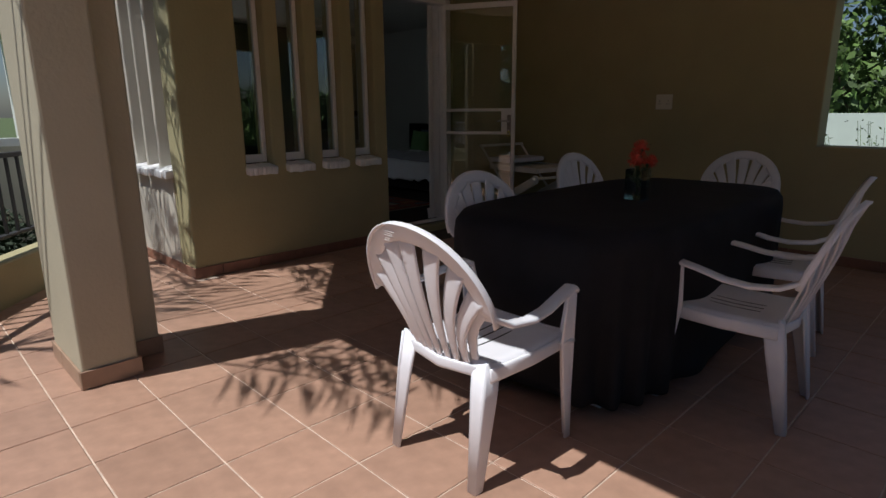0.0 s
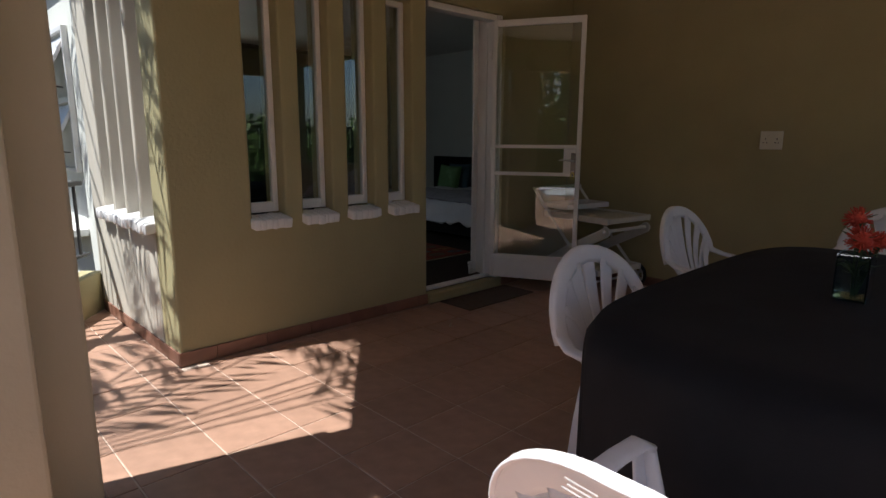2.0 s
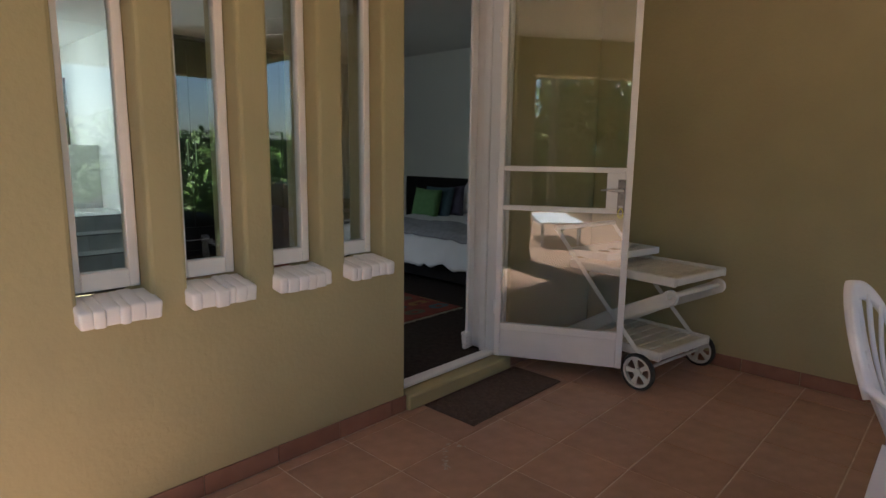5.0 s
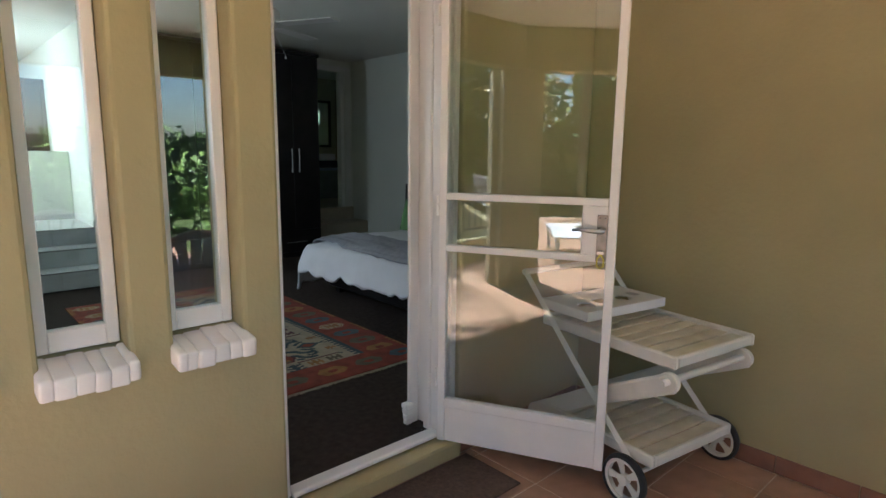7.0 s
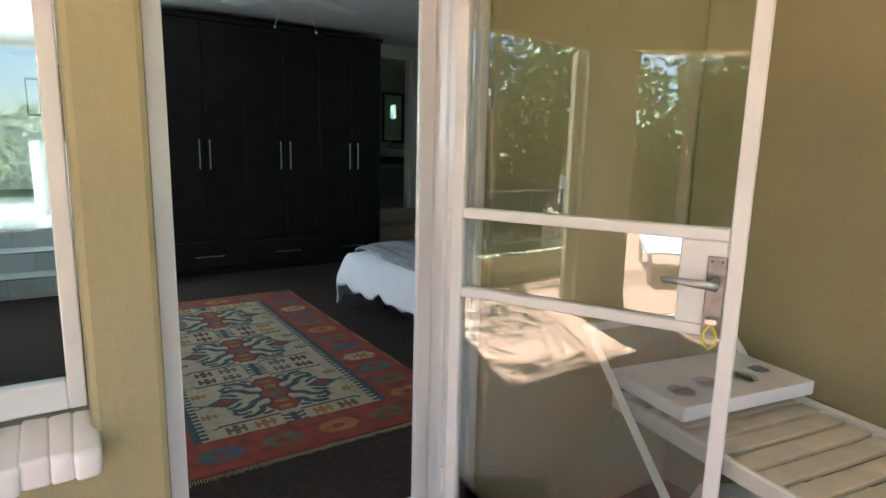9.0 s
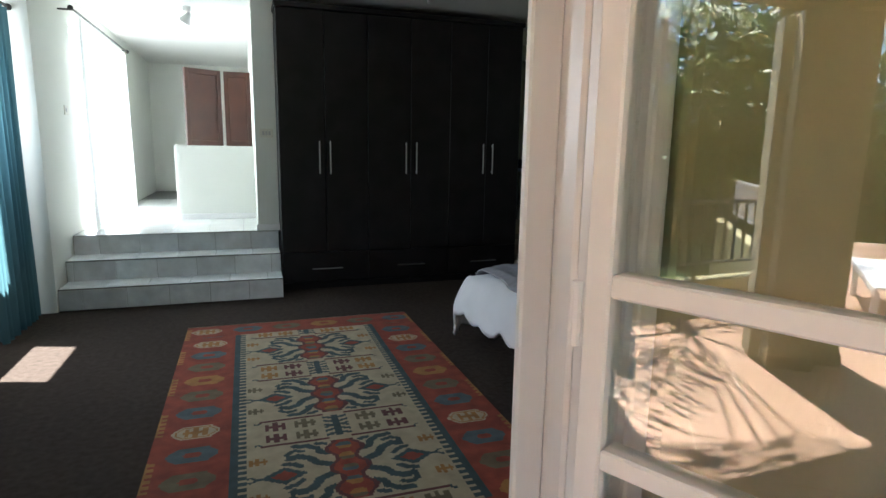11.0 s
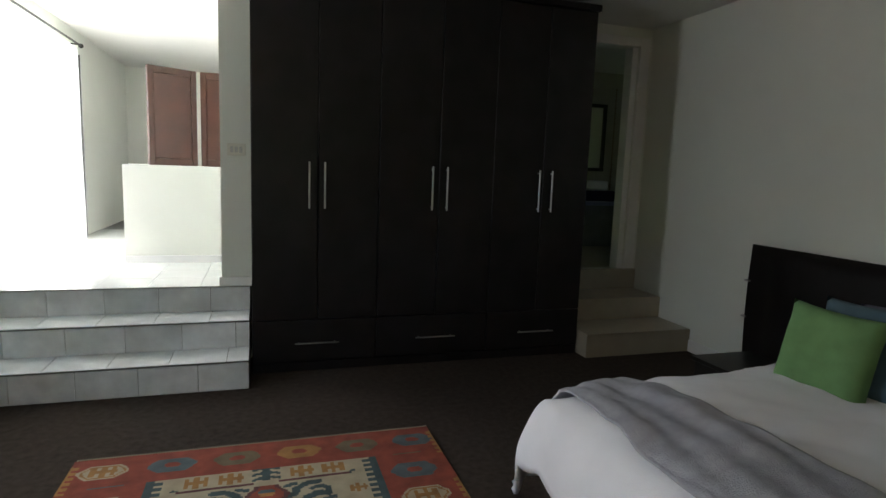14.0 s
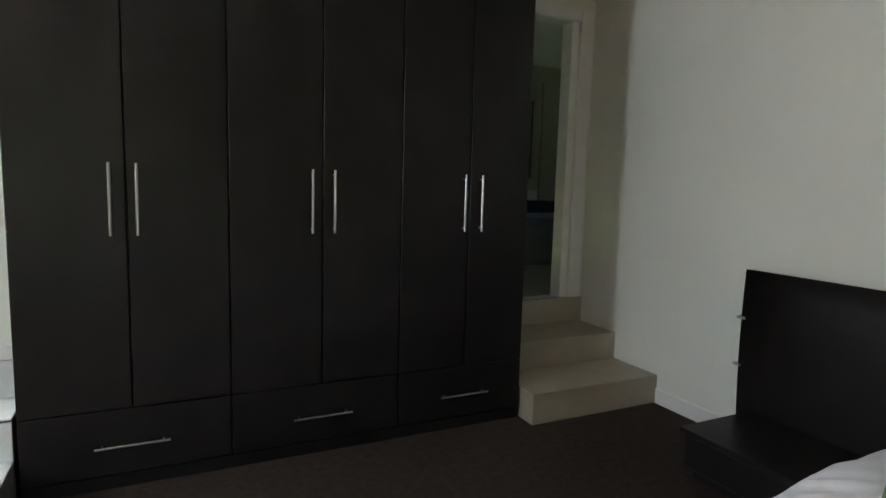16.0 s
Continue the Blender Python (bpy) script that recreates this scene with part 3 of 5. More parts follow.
# ---- garden chairs ----
def garden_chair():
    ch = thing("garden_chair", "white moulded plastic garden armchair with a fan-slatted back", "chair", "chairs round the table")
    bm = bmesh.new()

    def seat(u, v):
        x, y = (u - 0.5) * 2, (v - 0.5) * 2
        w = 0.218 if v > 0.5 else 0.205 + 0.013 * v * 2
        px, py = x * w, y * 0.215 + 0.0
        k = (abs(x) ** 4 + abs(y) ** 4)
        if k > 1:
            px, py = px / k ** 0.12, py / k ** 0.12
        return (px, py, 0.415 - 0.018 * (1 - x * x) * (1 - y * y) + (0.012 * v) - (0.02 if max(abs(x), abs(y)) > 0.97 else 0))
    sheet(bm, seat, 16, 14)
    part("seat", bm, PLASTIC, ch, smooth=True)
    solid(ch.children[0], 0.008)
    bm = bmesh.new()
    ribbon(bm, [(-0.205, 0.2, 0.405), (-0.1, 0.222, 0.39), (0.1, 0.222, 0.39), (0.205, 0.2, 0.405)], (0, 0, 0.022), 0.006)
    for sx in (-1, 1):
        ribbon(bm, [(sx * 0.21, 0.2, 0.395), (sx * 0.212, 0, 0.385), (sx * 0.205, -0.2, 0.385)], (0, 0, 0.025), 0.006)
    ribbon(bm, [(-0.2, -0.2, 0.39), (0, -0.225, 0.38), (0.2, -0.2, 0.39)], (0, 0, 0.02), 0.006)
    part("apron", bm, PLASTIC, ch, smooth=True)
    # slot marks on the seat
    for x in (-0.09, -0.045, 0, 0.045, 0.09):
        bm = bmesh.new()
        ribbon(bm, [(x, -0.1, 0.4045), (x, 0, 0.4035), (x, 0.1, 0.409)], (0.0035, 0, 0), 0.0012, 6)
        part("seat_slot", bm, IRON, ch)

    def arch(a):
        """The rim of the back; a from -1 to 1."""
        th = a * math.pi * 0.66
        x = 0.25 * math.sin(th)
        z = 0.6 + 0.232 * math.cos(th)
        y = -0.22 - (z - 0.42) * 0.35 + abs(x) * 0.10
        return Vector((x, y, z))
    n = 24
    pts = [arch(-0.76 + 1.52 * i / n) for i in range(n + 1)]
    cen = Vector((0, -0.29, 0.61))
    sides = []
    for p in pts:
        s = (p - cen)
        s.y = -(s.z) * 0.35
        sides.append(s.normalized() * 0.033)
    arm = [(0.278, -0.2, 0.575), (0.28, -0.11, 0.565), (0.272, -0.02, 0.572), (0.258, 0.08, 0.594), (0.246, 0.15, 0.605), (0.238, 0.175, 0.59)]
    pts = [Vector((-x, y, z)) for x, y, z in arm[::-1]] + pts + [Vector(p) for p in arm]
    sides = [Vector((-0.025, 0, 0))] * 6 + sides + [Vector((0.025, 0, 0))] * 6
    bm = bmesh.new()
    ribbon(bm, pts, sides, 0.0095)
    part("back_rim", bm, PLASTIC, ch, smooth=True)
    # rolled lip behind the rim
    bm = bmesh.new()
    lip = [arch(-0.8 + 1.6 * i / n) for i in range(n + 1)]
    out = [(p - cen).normalized() for p in lip]
    ribbon(bm, [p + q * 0.027 + Vector((0, -0.008, 0)) for p, q in zip(lip, out)], (0, 0.012, 0), 0.004, 6)
    part("rim_lip", bm, PLASTIC, ch, smooth=True)
    for i in range(7):
        f = (i - 3) / 3
        bot = Vector((f * 0.112, -0.205 - 0.012 * (1 - f * f), 0.40))
        top = arch(f * 0.60)
        top = cen + (top - cen) * 0.97 + Vector((0, 0.004, 0))
        path, wid = [], []
        for q in range(9):
            u = q / 8
            p = bot.lerp(top, u) + Vector((-f * 0.032 * math.sin(math.pi * u), -0.014 * math.sin(math.pi * u), 0))
            path.append(p)
            wid.append(Vector((1, 0, -0.55 * f * u * u)).normalized() * (0.0125 + 0.0258 * u ** 1.1))
        bm = bmesh.new()
        ribbon(bm, path, wid, 0.0045, 8, 0.45)
        part("slat", bm, PLASTIC, ch, smooth=True)
    for f in (-1, 1):     # broad outer web that sweeps out to the arm
        bm = bmesh.new()
        web = [(x, -0.205 - (z - 0.40) * 0.35 + x * 0.08, z) for x, z in ((0.143, 0.40), (0.147, 0.46), (0.157, 0.52), (0.178, 0.575), (0.206, 0.615), (0.23, 0.635))]
        wv = [(0.013, 0, 0), (0.017, 0, -0.002), (0.024, 0, -0.006), (0.029, 0, -0.018), (0.024, 0.006, -0.03), (0.014, 0.008, -0.034)]
        ribbon(bm, [(f * x, y, z) for x, y, z in web], [Vector((x * f, y, z)) for x, y, z in wv], 0.0045, 8, 0.45)
        part("back_web", bm, PLASTIC, ch, smooth=True)
    for sx in (-1, 1):
        bm = bmesh.new()
        ribbon(bm, [(sx * 0.238, 0.172, 0.592), (sx * 0.212, 0.19, 0.42), (sx * 0.2, 0.215, 0.2), (sx * 0.193, 0.24, 0.0)],
               [Vector((0.018, 0, 0)), Vector((0.03, 0, 0)), Vector((0.022, 0, 0)), Vector((0.015, 0, 0))], 0.006, 8, 0.4)
        ribbon(bm, [(sx * 0.25, 0.155, 0.592), (sx * 0.232, 0.165, 0.42), (sx * 0.217, 0.195, 0.2), (sx * 0.206, 0.225, 0.0)],
               [Vector((0, 0.022, 0)), Vector((0, 0.034, 0)), Vector((0, 0.022, 0)), Vector((0, 0.016, 0))], 0.005, 8, 0.4)
        ribbon(bm, [(sx * 0.2, 0.17, 0.398), (sx * 0.24, 0.165, 0.402)], (0, 0.03, 0), 0.009, 8, 0.4)
        part("front_leg", bm, PLASTIC, ch, smooth=True)
        bm = bmesh.new()
        ribbon(bm, [(sx * 0.165, -0.2, 0.43), (sx * 0.175, -0.222, 0.3), (sx * 0.188, -0.262, 0.0)],
               [Vector((0.036, 0, 0)), Vector((0.032, 0, 0)), Vector((0.017, 0, 0))], 0.006, 8, 0.4)
        ribbon(bm, [(sx * 0.196, -0.18, 0.42), (sx * 0.202, -0.2, 0.3), (sx * 0.204, -0.25, 0.0)],
               [Vector((0, 0.038, 0)), Vector((0, 0.034, 0)), Vector((0, 0.018, 0))], 0.005, 8, 0.4)
        part("rear_leg", bm, PLASTIC, ch, smooth=True)
    return ch


chair = garden_chair()
chair.matrix_basis = pose(-0.1, -2.875, 0, 0, 0, -91)
for x, y, a in ((0.735, -2.395, 176), (2.2, -2.06, 177), (2.83, -2.61, 93), (0.87, -3.38, 3), (1.72, -3.25, 8)):
    copy_thing(chair, pose(x, y, 0, 0, 0, a))
STICK = mat("faded_label", (0.45, 0.43, 0.42), 0.6, var=0.2, scale=60)
bm = bmesh.new()
for k, (w, z) in enumerate(((0.05, 0), (0.038, -0.006), (0.052, -0.012), (0.022, -0.02), (0.03, -0.026))):
    box(bm, (-w / 2, -0.0005, z - 0.001), (w / 2, 0, z + 0.001))
lb = part("label", bm, STICK, chair, "faded printed label of unreadable lines")
lb.matrix_basis = pose(-0.05, -0.375, 0.828, -19, 0, -4)

# ---- table with cloth ----
table = thing("dining_table", "long outdoor dining table hidden under a black cloth", "table", at=(1.195, -2.74, 0), rz=0)
TW, TD = 0.985, 0.52
boxpart("tabletop", (-TW + 0.22, -TD + 0.12, 0.7), (TW - 0.22, TD - 0.12, 0.728), PLASTIC, table, 0.01)
for sx in (-1, 1):
    for sy in (-1, 1):
        boxpart("leg", (sx * 0.78 - 0.03, sy * 0.3 - 0.03, 0), (sx * 0.78 + 0.03, sy * 0.3 + 0.03, 0.699), PLASTIC, table, 0.006)
bm = bmesh.new()


def outline(a):
    """Rounded rectangle of the table's edge."""
    c, s = math.cos(a), math.sin(a)
    p = 0.46
    return Vector((TW * math.copysign(abs(c) ** p, c), TD * math.copysign(abs(s) ** p, s), 0))


def cloth(u, v):
    a = u * 2 * math.pi + 0.4
    o = outline(a)
    if v < 0.3:
        return o * (v / 0.3) * 0.985 + Vector((0, 0, 0.735))
    k = (v - 0.3) / 0.7
    wave = 0.5 + 0.5 * math.sin(a * 19 + 2 * math.sin(a * 3))
    corner = min(1.0, (abs(o.x) / TW) ** 6 * (abs(o.y) / TD) ** 6)
    drop = k * (0.665 + 0.06 * corner)
    nrm = Vector((o.x / TW, o.y / TD * 1.2, 0)).normalized()
    return o + nrm * (-0.012 * (1 - min(1, k * 8)) + (wave - 0.5) * 0.055 * k - 0.02 * k) + Vector((0, 0, 0.733 - drop if k > 0.02 else 0.735))


sheet(bm, cloth, 220, 24)
bmesh.ops.remove_doubles(bm, verts=bm.verts, dist=0.0005)
tc = finish("tablecloth", bm, BLACKCLOTH, smooth=True)
tc.matrix_basis = pose(1.195, -2.74, 0)
tagged(tc, "plain black cloth hanging in folds over the outdoor table", "tablecloth")
solid(tc, 0.003, 1)

CLEAR = glass("vase_glass", (0.9, 0.94, 0.91))
va = thing("flower_vase", "small glass vase of red pincushion flowers on the black cloth", "vase", at=(1.155, -2.77, 0.739))
bm = bmesh.new()
for z0, z1, a, b in ((0.0, 0.15, 0.045, 0.045),):
    for q in range(4):
        m = Euler((0, 0, q * math.pi / 2)).to_matrix().to_4x4()
        box(bm, (-0.045, -0.045, 0), (0.045, -0.041, 0.15), 0.001, m)
    box(bm, (-0.0405, -0.0405, 0.0), (0.0405, 0.0405, 0.012))
part("vase", bm, CLEAR, va)
STEM = mat("green_stem", (0.05, 0.09, 0.03), 0.6)
PROTEA = mat("red_flower", (0.55, 0.06, 0.03), 0.6, var=0.3, scale=40)
rnd = random.Random(4)
for k, (x, y, z) in enumerate(((-0.06, -0.02, 0.2), (0.05, 0.02, 0.25), (0.02, -0.05, 0.19), (0.09, -0.02, 0.18))):
    r = (0.046, 0.042, 0.034, 0.03)[k]
    bm = bmesh.new()
    rod(bm, (x * 0.2, y * 0.2, 0.015), (x, y, z - r * 0.6), 0.003, 6)
    for q in range(9):
        a = q * 1.3 + k
        t = 0.3 + 0.08 * q
        c = Vector((x * t, y * t, z * t))
        tip = c + Vector((math.cos(a) * 0.05, math.sin(a) * 0.05, 0.035))
        ribbon(bm, [c, (c + tip) / 2 + Vector((0, 0, 0.008)), tip], [(0.002, 0.002, 0), (0.01 * math.sin(a), -0.01 * math.cos(a), 0), (0.002, 0, 0)], 0.001, 6)
    st = part("stem", bm, STEM, va)
    bm = bmesh.new()
    bmesh.ops.create_uvsphere(bm, u_segments=12, v_segments=8, radius=r * 0.62, matrix=Matrix.Translation((x, y, z)))
    for q in range(90):
        dd = Vector((rnd.gauss(0, 1), rnd.gauss(0, 1), rnd.gauss(0.35, 1))).normalized()
        p = Vector((x, y, z))
        rod(bm, p + dd * r * 0.5, p + dd * r * (0.95 + 0.15 * rnd.random()), 0.0022, 4, 0.0012)
    part("flower", bm, PROTEA, va, "red pincushion flower head")

# ---- barbecue trolley ----
TROL = mat("white_painted_slats", (0.68, 0.67, 0.62), 0.45, var=0.05, scale=10, bump=0.15)
SLATW = mat("weathered_cream_slats", (0.6, 0.56, 0.45), 0.55, var=0.1, scale=14, bump=0.2)
tr = thing("serving_trolley", "white slatted folding serving trolley with two wheels against the wall", "trolley", at=(2.9, -0.865, 0), rz=-9)
W, LN = 0.535, 0.69


def tray(nm, z, y0, y1, sl):
    bm = bmesh.new()
    box(bm, (0, y0, z), (0.022, y1, z + 0.05), 0.006)
    box(bm, (W - 0.022, y0, z), (W, y1, z + 0.05), 0.006)
    box(bm, (0.0225, y0, z + 0.004), (W - 0.0225, y0 + 0.022, z + 0.046), 0.006)
    box(bm, (0.0225, y1 - 0.022, z + 0.004), (W - 0.0225, y1, z + 0.046), 0.006)
    fr = part(nm, bm, TROL, tr)
    n = round((y1 - y0 - 0.05) / sl)
    w = (y1 - y0 - 0.05) / n
    for i in range(n):
        boxpart("slat", (0.0225, y0 + 0.025 + i * w + 0.007, z + 0.02), (W - 0.0225, y0 + 0.025 + (i + 1) * w - 0.007, z + 0.034), SLATW, fr, 0.002)


tray("upper_tray", 0.588, 0, LN, 0.075)
tray("lower_tray", 0.17, 0.06, 0.62, 0.07)
for x in (-0.02, W + 0.0):
    bm = bmesh.new()
    ribbon(bm, [(x - 0.02, 0.78, 0.83), (x - 0.01, 0.45, 0.48), (x + 0.01, 0.1, 0.12)], (0, 0.03, 0.03), 0.012, power=0.35)
    part("handle_leg", bm, TROL, tr)
    xi = x + (0.03 if x < 0 else -0.03)
    bm = bmesh.new()
    ribbon(bm, [(xi + 0.01, 0.02, 0.53), (xi + 0.01, 0.4, 0.34), (xi + 0.01, 0.74, 0.14), (xi + 0.01, 0.8, 0.02)], (0, 0.015, 0.036), 0.011, power=0.35)
    lathe(bm, [(0.036, -0.013), (0.04, -0.009), (0.04, 0.009), (0.036, 0.013)], 20, Matrix.Translation((xi + 0.01, 0.03, 0.53)) @ Euler((0, radians(90), 0)).to_matrix().to_4x4())
    part("cross_leg", bm, TROL, tr)
bm = bmesh.new()
rod(bm, (-0.05, 0.77, 0.82), (W, 0.77, 0.82), 0.014, 10)
part("handle_bar", bm, TROL, tr)
bm = bmesh.new()
rod(bm, (-0.03, 0.03, 0.535), (W + 0.01, 0.03, 0.535), 0.014, 8)
part("cross_bar", bm, TROL, tr)
bm = bmesh.new()
rod(bm, (-0.03, 0.15, 0.102), (W + 0.05, 0.15, 0.102), 0.009, 8)
part("axle", bm, TROL, tr)
for x in (-0.045, W + 0.055):
    wm = Matrix.Translation((x, 0.15, 0.102)) @ Euler((0, radians(90), 0)).to_matrix().to_4x4()
    bm = bmesh.new()
    lathe(bm, [(0.086, -0.016), (0.098, -0.014), (0.102, 0.0), (0.098, 0.014), (0.086, 0.016)], 32, wm, True)
    wh = part("wheel", bm, RUBBER, tr)
    bm = bmesh.new()
    lathe(bm, [(0.072, -0.012), (0.0855, -0.012), (0.0855, 0.012), (0.072, 0.012)], 32, wm, True)
    lathe(bm, [(0.022, -0.014), (0.024, 0.0), (0.022, 0.014)], 16, wm)
    for q in range(5):
        a = q * 2 * math.pi / 5 + 0.3
        c, s_ = math.cos(a), math.sin(a)
        pts = [wm @ Vector((c * r, s_ * r, 0)) for r in (0.018, 0.05, 0.075)]
        sd = wm.to_3x3() @ Vector((-s_, c, 0))
        ribbon(bm, pts, [sd * 0.010, sd * 0.013, sd * 0.021], 0.005)
    part("hub", bm, TROL, wh)
ins = thing("cup_tray", "upturned white plastic tray with round holes on the trolley", "tray", at=(2.97, -0.45, 0.664), rz=-10)
bm = bmesh.new()
ring = []
box(bm, (0, 0, 0.034), (0.5, 0.02, 0.04)), box(bm, (0, 0.0, 0.0), (0.5, 0.004, 0.034))
holes = [(0.08, 0.09, 0.04), (0.2, 0.11, 0.045), (0.33, 0.1, 0.04), (0.43, 0.13, 0.035)]
nx, ny = 50, 26
vg = {}
for i in range(nx):
    for j in range(ny):
        cx, cy = (i + 0.5) * 0.01, 0.02 + (j + 0.5) * 0.01
        if any((cx - a) ** 2 + (cy - b) ** 2 < r * r for a, b, r in holes):
            continue
        q = []
        for a, b in ((i, j), (i + 1, j), (i + 1, j + 1), (i, j + 1)):
            if (a, b) not in vg:
                vg[a, b] = bm.verts.new((a * 0.01, 0.02 + b * 0.01, 0.04))
            q.append(vg[a, b])
        bm.faces.new(q)
cup = part("tray_top", bm, PLASTIC, ins)
solid(cup, 0.004)
bm = bmesh.new()
box(bm, (-0.006, 0, 0), (-0.0005, 0.28, 0.04), 0.002)
box(bm, (0.5005, 0, 0), (0.506, 0.28, 0.04), 0.002)
box(bm, (0, 0.2805, 0), (0.5, 0.286, 0.04), 0.002)
part("side", bm, PLASTIC, ins)

# ---- lounger on the open deck ----
lo = thing("sun_lounger", "low white plastic sun lounger on the sunny deck", "lounger", at=(-3.1, -2.75, 0), rz=12)
for k in range(12):
    boxpart("slat", (0.06 + k * 0.12, 0.03, 0.33), (0.06 + k * 0.12 + 0.1, 0.57, 0.35), PLASTIC, lo, 0.003)
boxpart("side_rail", (0, 0, 0.29), (1.55, 0.029, 0.355), PLASTIC, lo, 0.008)
boxpart("side_rail", (0, 0.571, 0.29), (1.55, 0.6, 0.355), PLASTIC, lo, 0.008)
for x in (0.12, 1.35):
    for y in (0.02, 0.53):
        boxpart("leg", (x, y, 0), (x + 0.06, y + 0.05, 0.289), PLASTIC, lo, 0.008)

# ---- bedroom ----
wd = thing("wardrobe", "tall dark wenge wardrobe with six closed doors and steel bar handles", "wardrobe", at=(0, 0, 0))
SEAM = [2.445, 2.832, 3.205, 3.598, 3.972, 4.335, 4.68]
boxpart("carcass", (2.445, 4.592, FZ), (4.68, 5.17, 2.44), WENGE, wd, 0.002)
boxpart("plinth", (2.447, 4.578, FZ + 0.001), (4.678, 4.591, 0.125), WENGE, wd)
boxpart("cornice", (2.43, 4.55, 2.442), (4.695, 5.175, 2.485), WENGE, wd, 0.006)
HX = [2.778, 2.87, 3.547, 3.645, 4.298, 4.392]
for i in range(6):
    d_ = boxpart("door", (SEAM[i] + 0.0025, 4.57, 0.4), (SEAM[i + 1] - 0.0025, 4.5915, 2.438), WENGE, wd, 0.0025)
    bm = bmesh.new()
    rod(bm, (HX[i], 4.542, 1.092), (HX[i], 4.542, 1.371), 0.006, 10)
    for z in (1.11, 1.35):
        rod(bm, (HX[i], 4.569, z), (HX[i], 4.542, z), 0.004, 8)
    part("handle", bm, STEEL, d_, "brushed steel bar handle")
for i in range(3):
    d_ = boxpart("drawer", (SEAM[2 * i] + 0.0025, 4.57, 0.13), (SEAM[2 * i + 2] - 0.0025, 4.5915, 0.395), WENGE, wd, 0.0025)
    cx = (2.83, 3.6, 4.33)[i]
    bm = bmesh.new()
    rod(bm, (cx - 0.135, 4.542, 0.253), (cx + 0.135, 4.542, 0.253), 0.005, 10)
    for x in (cx - 0.11, cx + 0.11):
        rod(bm, (x, 4.569, 0.253), (x, 4.542, 0.253), 0.004, 8)
    part("handle", bm, STEEL, d_, "brushed steel bar handle")

# bed
bed = thing("bed", "made double bed with a dark wood base and curved dark headboard", "bed")
boxpart("base", (3.7, 1.14, FZ + 0.06), (5.35, 2.8, 0.3), WENGE, bed, 0.01)
for x in (3.75, 5.2):
    for y in (1.16, 2.7):
        boxpart("foot", (x, y, FZ), (x + 0.06, y + 0.06, FZ + 0.059), WENGE, bed)
boxpart("mattress", (3.78, 1.14, 0.302), (5.35, 2.8, 0.5), LINEN, bed, 0.04, seg=3)
bm = bmesh.new()
sheet(bm, lambda u, v: Vector((5.47 + 0.05 * v * v - 0.04 * math.sin(v * 1.2), 0.25 + u * 3.61 - (0.03 * (1 - v) if u > 0.5 else -0.03 * (1 - v)), FZ + 0.02 + v * 0.87)), 12, 8)
hb = part("headboard", bm, WENGE, bed, smooth=True)
solid(hb, 0.03, 0)
for z in (0.49, 0.72):
    boxpart("headboard_bracket", (5.44, 3.83, z), (5.48, 3.872, z + 0.012), STEEL, bed, 0.002)



def duvet(u, v):
    s, t = -0.27 + u * 2.01, -0.3 + v * 2.38      # across from the foot; along from the near side
    y0, y1 = 1.13, 2.8 + 0.17 * min(1.0, max(0.0, s - 0.15))
    skew = 0.17 * (2.86 - (y0 + max(0.0, min(t, y1 - y0)))) / 1.7
    hx, hy = max(0.0, -s), max(0.0, -t) + max(0.0, t - (y1 - y0))
    sy = -1 if t < 0 else 1
    hh = math.hypot(hx, hy)
    bulge = (0.12 + (0.07 * min(1.0, max(0.0, s - 0.3)) if t > 1 else 0)) * (1 - math.exp(-hh / 0.13))
    wave = noise.noise(Vector((s * 3.0, t * 3.0, 1))) * 0.5 + noise.noise(Vector((s * 8.0, t * 8.0, 3))) * 0.3 + noise.noise(Vector((s * 5.0 + t * 9, t * 3.0, 9))) * 0.2 + 0.35 * noise.noise(Vector((s * 13 + t * 5, t * 6 - s * 4, 4))) * (0.4 + noise.noise(Vector((s * 2, t * 2, 20))))
    dx, dy = (hx / hh if hh else 0), (hy / hh if hh else 0)
    x = 3.5 + skew + max(s, 0) - dx * (bulge + 0.03 * wave * min(1, hh * 4))
    y = y0 + max(0.0, min(t, y1 - y0)) + sy * dy * (bulge + 0.03 * wave * min(1, hh * 4))
    edge = min(1.0, max(0.0, s) / 0.25) * min(1.0, max(0.0, min(t, y1 - y0 - t)) / 0.25)
    puff = math.exp(-((t - 1.52) / 0.3) ** 2) * min(1.0, max(0.0, (s - 0.35) / 0.5))
    z = 0.53 - 0.02 * min(1.0, max(0.0, (s - 0.5) / 0.4)) + 0.015 * puff + 0.06 * edge ** 0.5 + 0.03 * wave - max(0.0, hh - 0.02) * (0.98 + 0.22 * noise.noise(Vector((0, t * 7 + s, 7))) + 0.08 * noise.noise(Vector((s * 6, t * 16, 2))))
    return Vector((x, y, max(z, FZ + 0.06)))


bm = bmesh.new()
sheet(bm, duvet, 84, 96)
dv = finish("duvet", bm, LINEN, smooth=True)
solid(dv, 0.02)
tagged(dv, "rumpled white cotton duvet hanging over the edge of the bed", "duvet")

THROW = mat("grey_knit_throw", (0.3, 0.3, 0.33), 0.95, var=0.12, scale=25, bump=0.8, bump_scale=220, dist=0.004)


